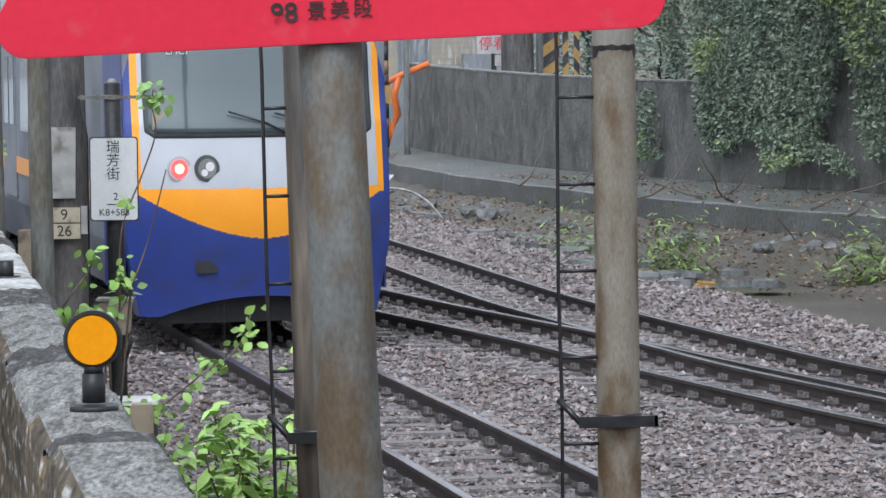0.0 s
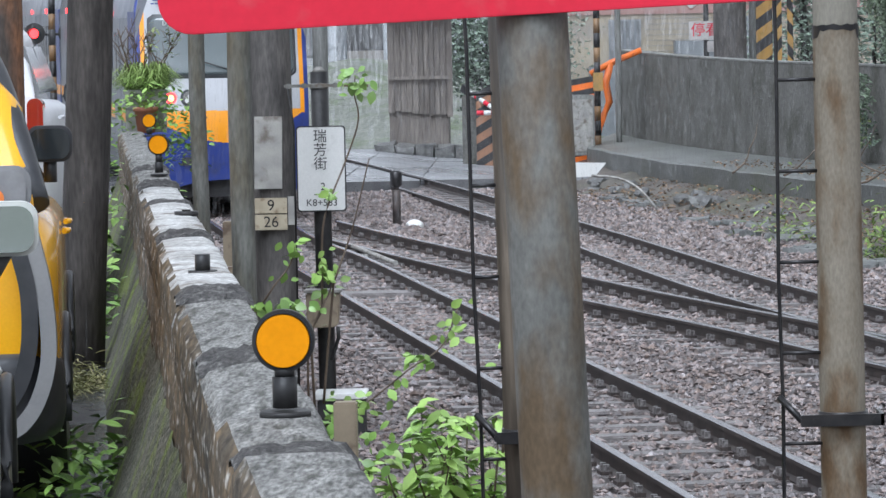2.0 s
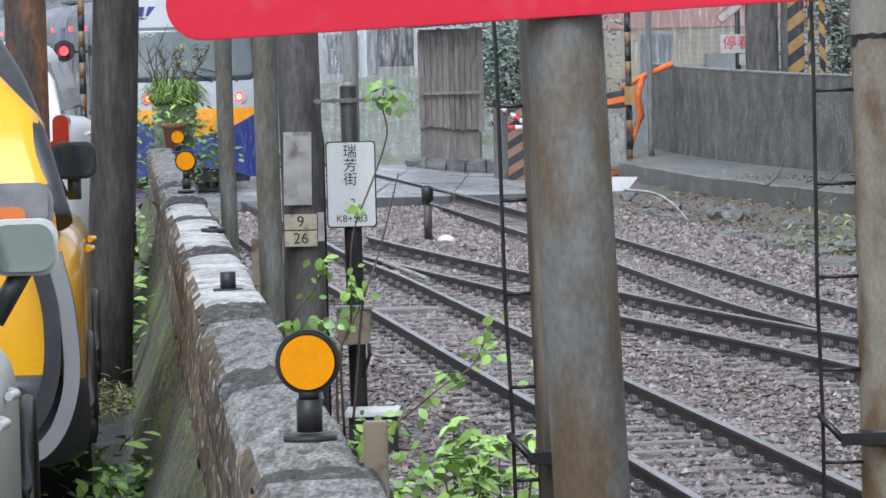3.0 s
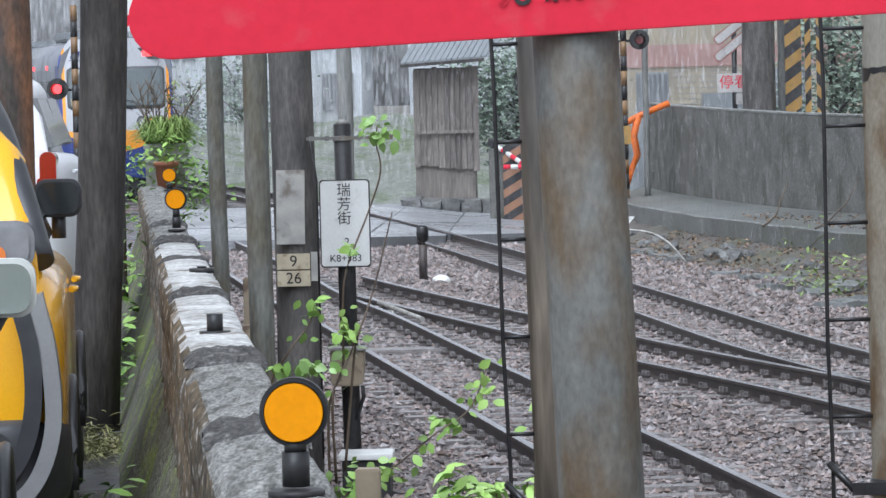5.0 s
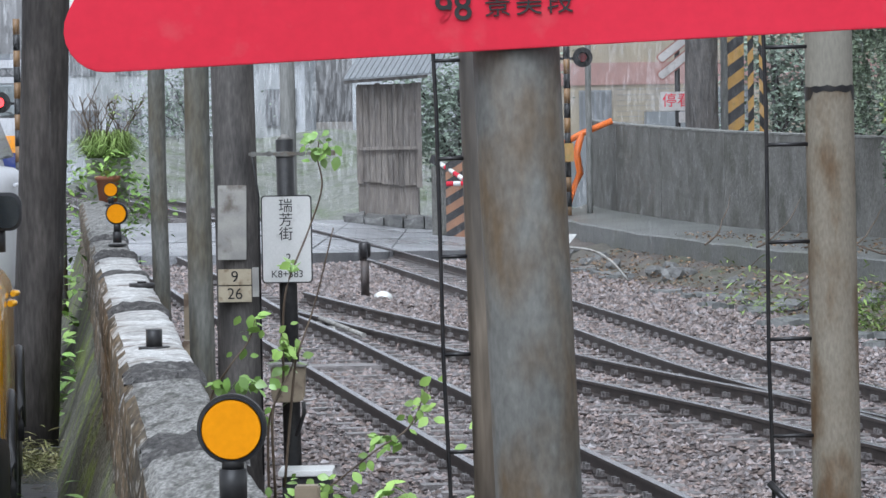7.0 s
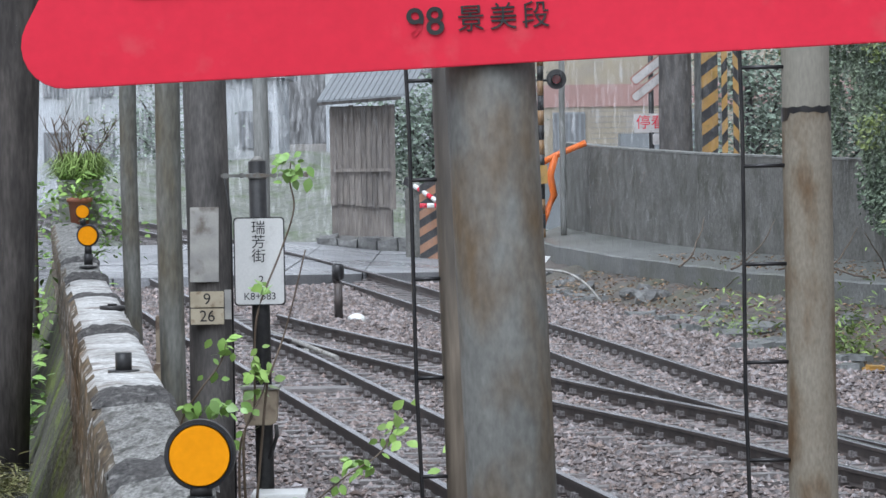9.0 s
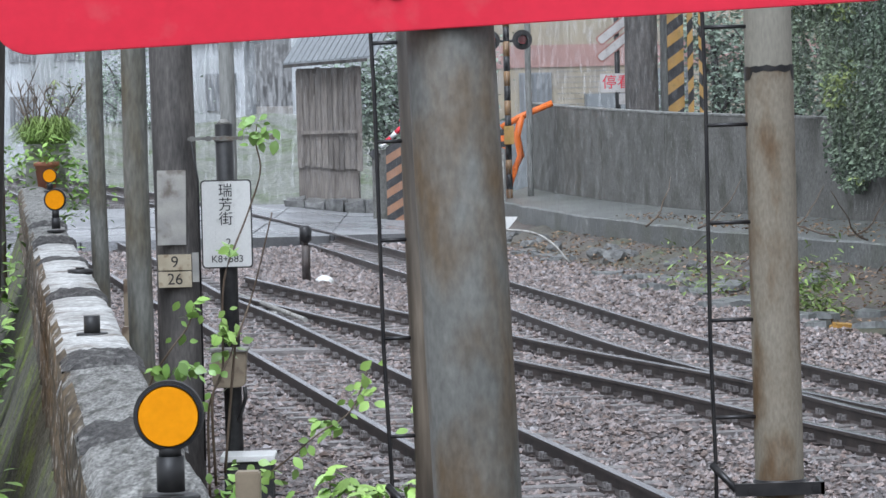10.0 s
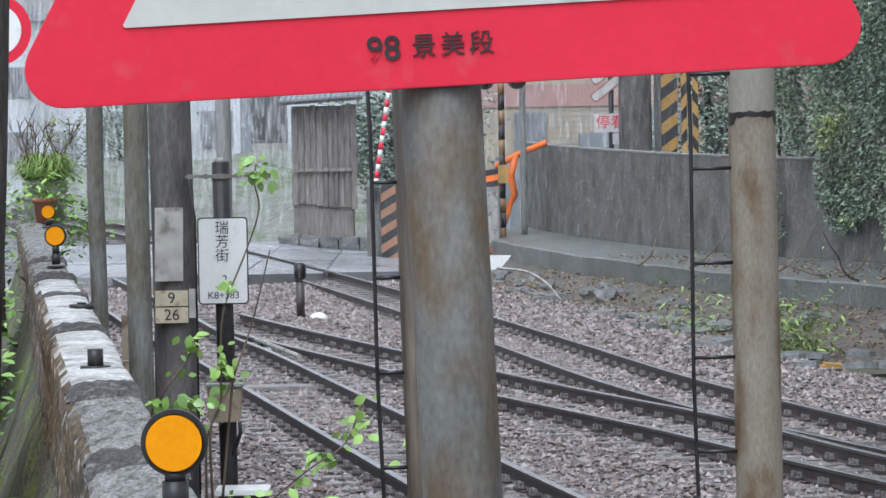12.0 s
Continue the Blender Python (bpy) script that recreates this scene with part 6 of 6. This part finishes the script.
        box(bm, x, x + w - 0.012, rng.uniform(-0.02, 0.02), 0.06, 1.25 - 0.1 * (x + 3.7) + rng.uniform(-0.05, 0.05), 3.68 + rng.uniform(-0.05, 0.05))
        part("board", bm, M["planks"], hut)
        x += w
    bm = bmesh.new()
    prism(bm, [(-4.0, 3.72), (-1.9, 3.84), (-1.9, 3.92), (-4.0, 3.80)], 0.12, pose(0, -0.45, 0))
    part("eave", bm, M["wood"], hut, "dark eave")
    for k in range(16):
        bm = bmesh.new()
        x0, x1 = -4.0 + 2.3 * k / 16, -4.0 + 2.3 * (k + 1) / 16 - 0.02
        z = 3.8 + 0.057 * (x0 + 4.0)
        v = [bm.verts.new(q) for q in ((x0, -0.45, z), (x1, -0.45, z), (x1 + 0.5, 2.3, z + 1.0), (x0 + 0.5, 2.3, z + 1.0))]
        u = [bm.verts.new(q.co + Vector((0, 0, 0.05))) for q in v]
        bm.faces.new(u)
        for j in range(4):
            bm.faces.new((v[j], v[(j + 1) % 4], u[(j + 1) % 4], u[j]))
        part("roof_sheet", bm, M["farroof"], hut, "grey roof sheet")
    bm = bmesh.new()
    box(bm, -3.7, -2.2, -0.1, -0.05, 2.05, 2.13)
    part("rail", bm, M["planks"], hut)
    bm = bmesh.new()
    box(bm, -3.7, -2.2, 0.08, 2.0, 0.0, 3.7)
    part("hut_wall", bm, M["planks"], hut)
    # low stone kerb and lumps at the far side of the crossing
    g = random.Random(9)
    kb = thing("far_kerb", "low dark stone kerb beyond the crossing", "kerb", pose(0, 0, 0), kind="structure")
    for k in range(16):
        bm = bmesh.new()
        x = -6.0 + 0.5 * k
        box(bm, x, x + 0.47, 87.5 + 0.1 * k + g.uniform(-0.2, 0.2), 89.4 + 0.1 * k, -0.25, 0.3 + (0.12 if x > -4.4 else 0) + g.uniform(-0.08, 0.12))
        bmesh.ops.subdivide_edges(bm, edges=bm.edges[:], cuts=3, use_grid_fill=True)
        for v in bm.verts:
            v.co += Vector((noise.noise(v.co * 1.9), noise.noise(v.co * 2.1 + Vector((9, 0, 0))), noise.noise(v.co * 2.3 + Vector((0, 9, 0))))) * 0.1
        part("kerb_stone", bm, M["granite"], kb)
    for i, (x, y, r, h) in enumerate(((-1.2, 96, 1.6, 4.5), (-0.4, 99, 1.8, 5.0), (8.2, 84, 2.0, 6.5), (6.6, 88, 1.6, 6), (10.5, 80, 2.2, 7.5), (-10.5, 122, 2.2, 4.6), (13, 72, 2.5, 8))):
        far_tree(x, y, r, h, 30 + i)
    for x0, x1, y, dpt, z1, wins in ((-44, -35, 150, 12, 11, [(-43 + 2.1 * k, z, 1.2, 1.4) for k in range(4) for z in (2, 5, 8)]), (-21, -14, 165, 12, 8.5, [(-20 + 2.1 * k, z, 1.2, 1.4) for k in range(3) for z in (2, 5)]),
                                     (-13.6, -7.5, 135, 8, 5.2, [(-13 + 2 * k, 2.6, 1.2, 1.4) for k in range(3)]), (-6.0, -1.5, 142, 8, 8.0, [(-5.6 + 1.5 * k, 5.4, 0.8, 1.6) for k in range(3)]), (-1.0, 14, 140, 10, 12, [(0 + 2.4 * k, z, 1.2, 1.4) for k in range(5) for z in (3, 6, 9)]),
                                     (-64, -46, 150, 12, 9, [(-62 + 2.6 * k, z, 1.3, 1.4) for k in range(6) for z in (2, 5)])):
        facade("far_building", "house beyond the crossing, its walls coloured pale for haze", x0, x1, y, dpt, z1, M["farwall"], wins)
    # grassy slope rising behind the crossing
    bm = bmesh.new()
    prev = None
    for j in range(15):
        row = []
        for i in range(41):
            x, y = -16 + 0.5 * i, 101 + 1.7 * j
            z = -0.3 + 2.7 * (j / 14) ** 0.8 * min(1, (x + 16.5) / 5) + 0.5 * noise.noise((x * 0.4, y * 0.3, 7)) * min(1, j / 3)
            row.append(bm.verts.new((x, y, z)))
        if prev:
            for i in range(40):
                f = bm.faces.new((prev[i], prev[i + 1], row[i + 1], row[i]))
                f.smooth = True
        prev = row
    thing("far_slope", "green slope beyond the crossing, greyed in colour for haze", "slope", kind="structure", bm=bm, material=M["slope"])
    # small round sign seen over the lane
    rs = thing("round_sign", "round red bordered sign beside the lane", "road sign", pose(-3.72, 30.0, 0))
    bm = bmesh.new()
    prism(bm, ring(0.3, 40, 0, 3.85), 0.004, pose(0, 0, 0))
    part("sign_plate", bm, M["red"], rs)
    bm = bmesh.new()
    prism(bm, ring(0.215, 40, 0, 3.85), 0.003, pose(0, -0.004, 0))
    part("white_field", bm, M["white"], rs)
    bm = bmesh.new()
    tube(bm, [(0, 0.04, 1.1), (0, 0.04, 4.2)], 0.03, 12)
    part("post", bm, M["galv"], rs)
    # concrete pillar and beams on the ledge
    pl = thing("concrete_pier", "pale concrete pier with a dark overhanging beam", "pier", pose(10.1, 56.5, 0))
    bm = bmesh.new()
    box(bm, -0.35, 1.6, -0.2, 1.0, 0.3, 1.95)
    part("pier", bm, M["ledge"], pl, bevel=0.03)
    bm = bmesh.new()
    box(bm, -1.2, 1.8, -0.4, 1.0, 1.952, 2.6)
    part("beam", bm, M["retain"], pl, bevel=0.03)
    bm = bmesh.new()
    box(bm, -0.1, 1.8, -0.3, 1.0, 2.602, 4.4)
    part("upper_wall", bm, M["retain"], pl)
    # white board and pipe on the ledge
    bm = bmesh.new()
    prism(bm, [(-0.28, 0.40), (0.22, 0.42), (0.42, 0.66), (-0.28, 0.68)], 0.03, pose(0, 0, 0))
    thing("white_board", "white board leaning on the end of the ledge", "board", pose(0.85, 64.6, 0.05), bm=bm, material=M["white"])
    bm = bmesh.new()
    tube(bm, spline([(1.0, 64.2, 0.5), (1.5, 64, 0.44), (1.85, 63.8, 0.25), (2.15, 63.6, -0.1)], 5), 0.024, 8)
    thing("drain_pipe", "pale bent drain pipe on the rubble", "pipe", bm=bm, material=M["alu"])


FALL = 54.0


def streaks(name, label, seed, y, width, height, material):
    rng = np.random.default_rng(seed)
    n = len(y)
    x = y * rng.uniform(-0.19, 0.2, n)
    z = rng.uniform(0.0, 1.0, n) * (FALL + np.interp(y, [6, 40, 104, 132], [4.5, 7, 12, 14]))
    w = rng.uniform(0.0014, 0.0028, n) * width
    h = rng.uniform(0.08, 0.22, n) * height
    V = np.stack([np.stack([x - w, y, z], -1), np.stack([x + w, y, z], -1), np.stack([x + w * 0.6 + 0.02 * h, y, z + h], -1), np.stack([x - w * 0.6 + 0.02 * h, y, z + h], -1)], 1).reshape(-1, 3)
    F = np.arange(4)[None] + 4 * np.arange(n)[:, None]
    return tagged(new(name, soup(name, V.tolist(), F.tolist(), material)), label, "rain", kind="stuff")


def build_rain():
    """Falling streaks, rigid fields that sink as a whole: the nearer rain, widened with distance, and oversized pale
    streaks beyond the crossing, added as haze.
    """
    rng = np.random.default_rng(21)
    y = np.concatenate([6 + 36 * rng.random(9000) ** 0.8, 40 + 56 * rng.random(650000)])
    a = streaks("rain", "thin pale streaks of falling rain", 22, y, np.interp(y, [6, 30, 60, 104], [0.7, 1.2, 4.4, 8.5]), np.interp(y, [6, 30, 60, 104], [0.8, 1.1, 0.75, 0.75]), M["rain"])
    y = 97 + 33 * rng.random(150000)
    b = streaks("rain", "wide pale rain streaks added as haze beyond the crossing", 23, y, 18.0 + 0 * y, 3.0 + 0 * y, M["farrain"])
    return a, b


# ---------------------------------------------------------------- build
build_ground()
build_road()
build_ledge()
LINE_A = build_track("track_main", "curving narrow gauge track with wet rusty rails", TRACK_A, 13, 226)
build_track("track_branch", "branch track leaving over the points", TRACK_B, 18, 55, long=2.3)
build_track("track_loop", "loop track along the ledge with wet rusty rails", TRACK_C, 23, 120)
build_wall()
build_wall_things()
build_warning_sign()
build_poles()
CARS = build_train()
build_vehicles()
build_far()
build_plants()
build_stones()
RAIN = build_rain()

TRAIN = [(0, 36.2), (0.5, 41.6), (1.0, 47.4), (1.5, 52.4), (2.0, 57.4), (2.5, 62.6), (3.0, 67.8), (3.5, 72.8), (4.0, 77.8), (4.5, 82.8), (5.0, 87.6), (5.5, 92.4), (6.0, 97.6), (6.5, 102), (7.0, 106.5), (8.0, 115.5), (9.0, 124.5), (10.0, 133), (11.0, 142), (12.0, 150)]


def motions():
    rows = [[] for _ in CARS]
    for t, y in TRAIN:
        s = LINE_A.where_y(y)
        for k, r in enumerate(rows):
            a, b = s + 20.2 * k + 3.0, s + 20.2 * k + 16.4
            over = max(0.0, b - LINE_A.length + 0.01)
            p, _ = LINE_A.at(a - over)
            q, w = LINE_A.at(b - over)
            w = (q - p).normalized()
            o = p - w * 3.0 + w * over
            r.append((t, Matrix.Translation(o) @ Matrix.Rotation(math.atan2(w.y, w.x) - math.pi / 2, 4, "Z") @ Matrix.Rotation(math.asin(w.z), 4, "X")))
    for car, r in zip(CARS, rows):
        walk(car, r)
    for field in RAIN:
        walk(field, [(t, pose(0, 0, -FALL * t / 12)) for t in range(13)])
    arm = [(0, 25, -45), (9.3, 25, -45), (9.7, -5, -30), (10.0, -42, -16), (10.5, -62, -6), (11.0, -73, 0), (12, -81, 0)]
    walk(GATES["left"], [(t, pose(0, -0.24, 1.75, 0, a, b)) for t, a, b in arm])
    arm = [(0, 0), (9.3, 0), (9.8, 20), (10.4, 58), (11.0, 76), (12, 86)]
    walk(GATES["right"], [(t, pose(0, -0.24, 1.3, 0, a, 0)) for t, a in arm])


motions()
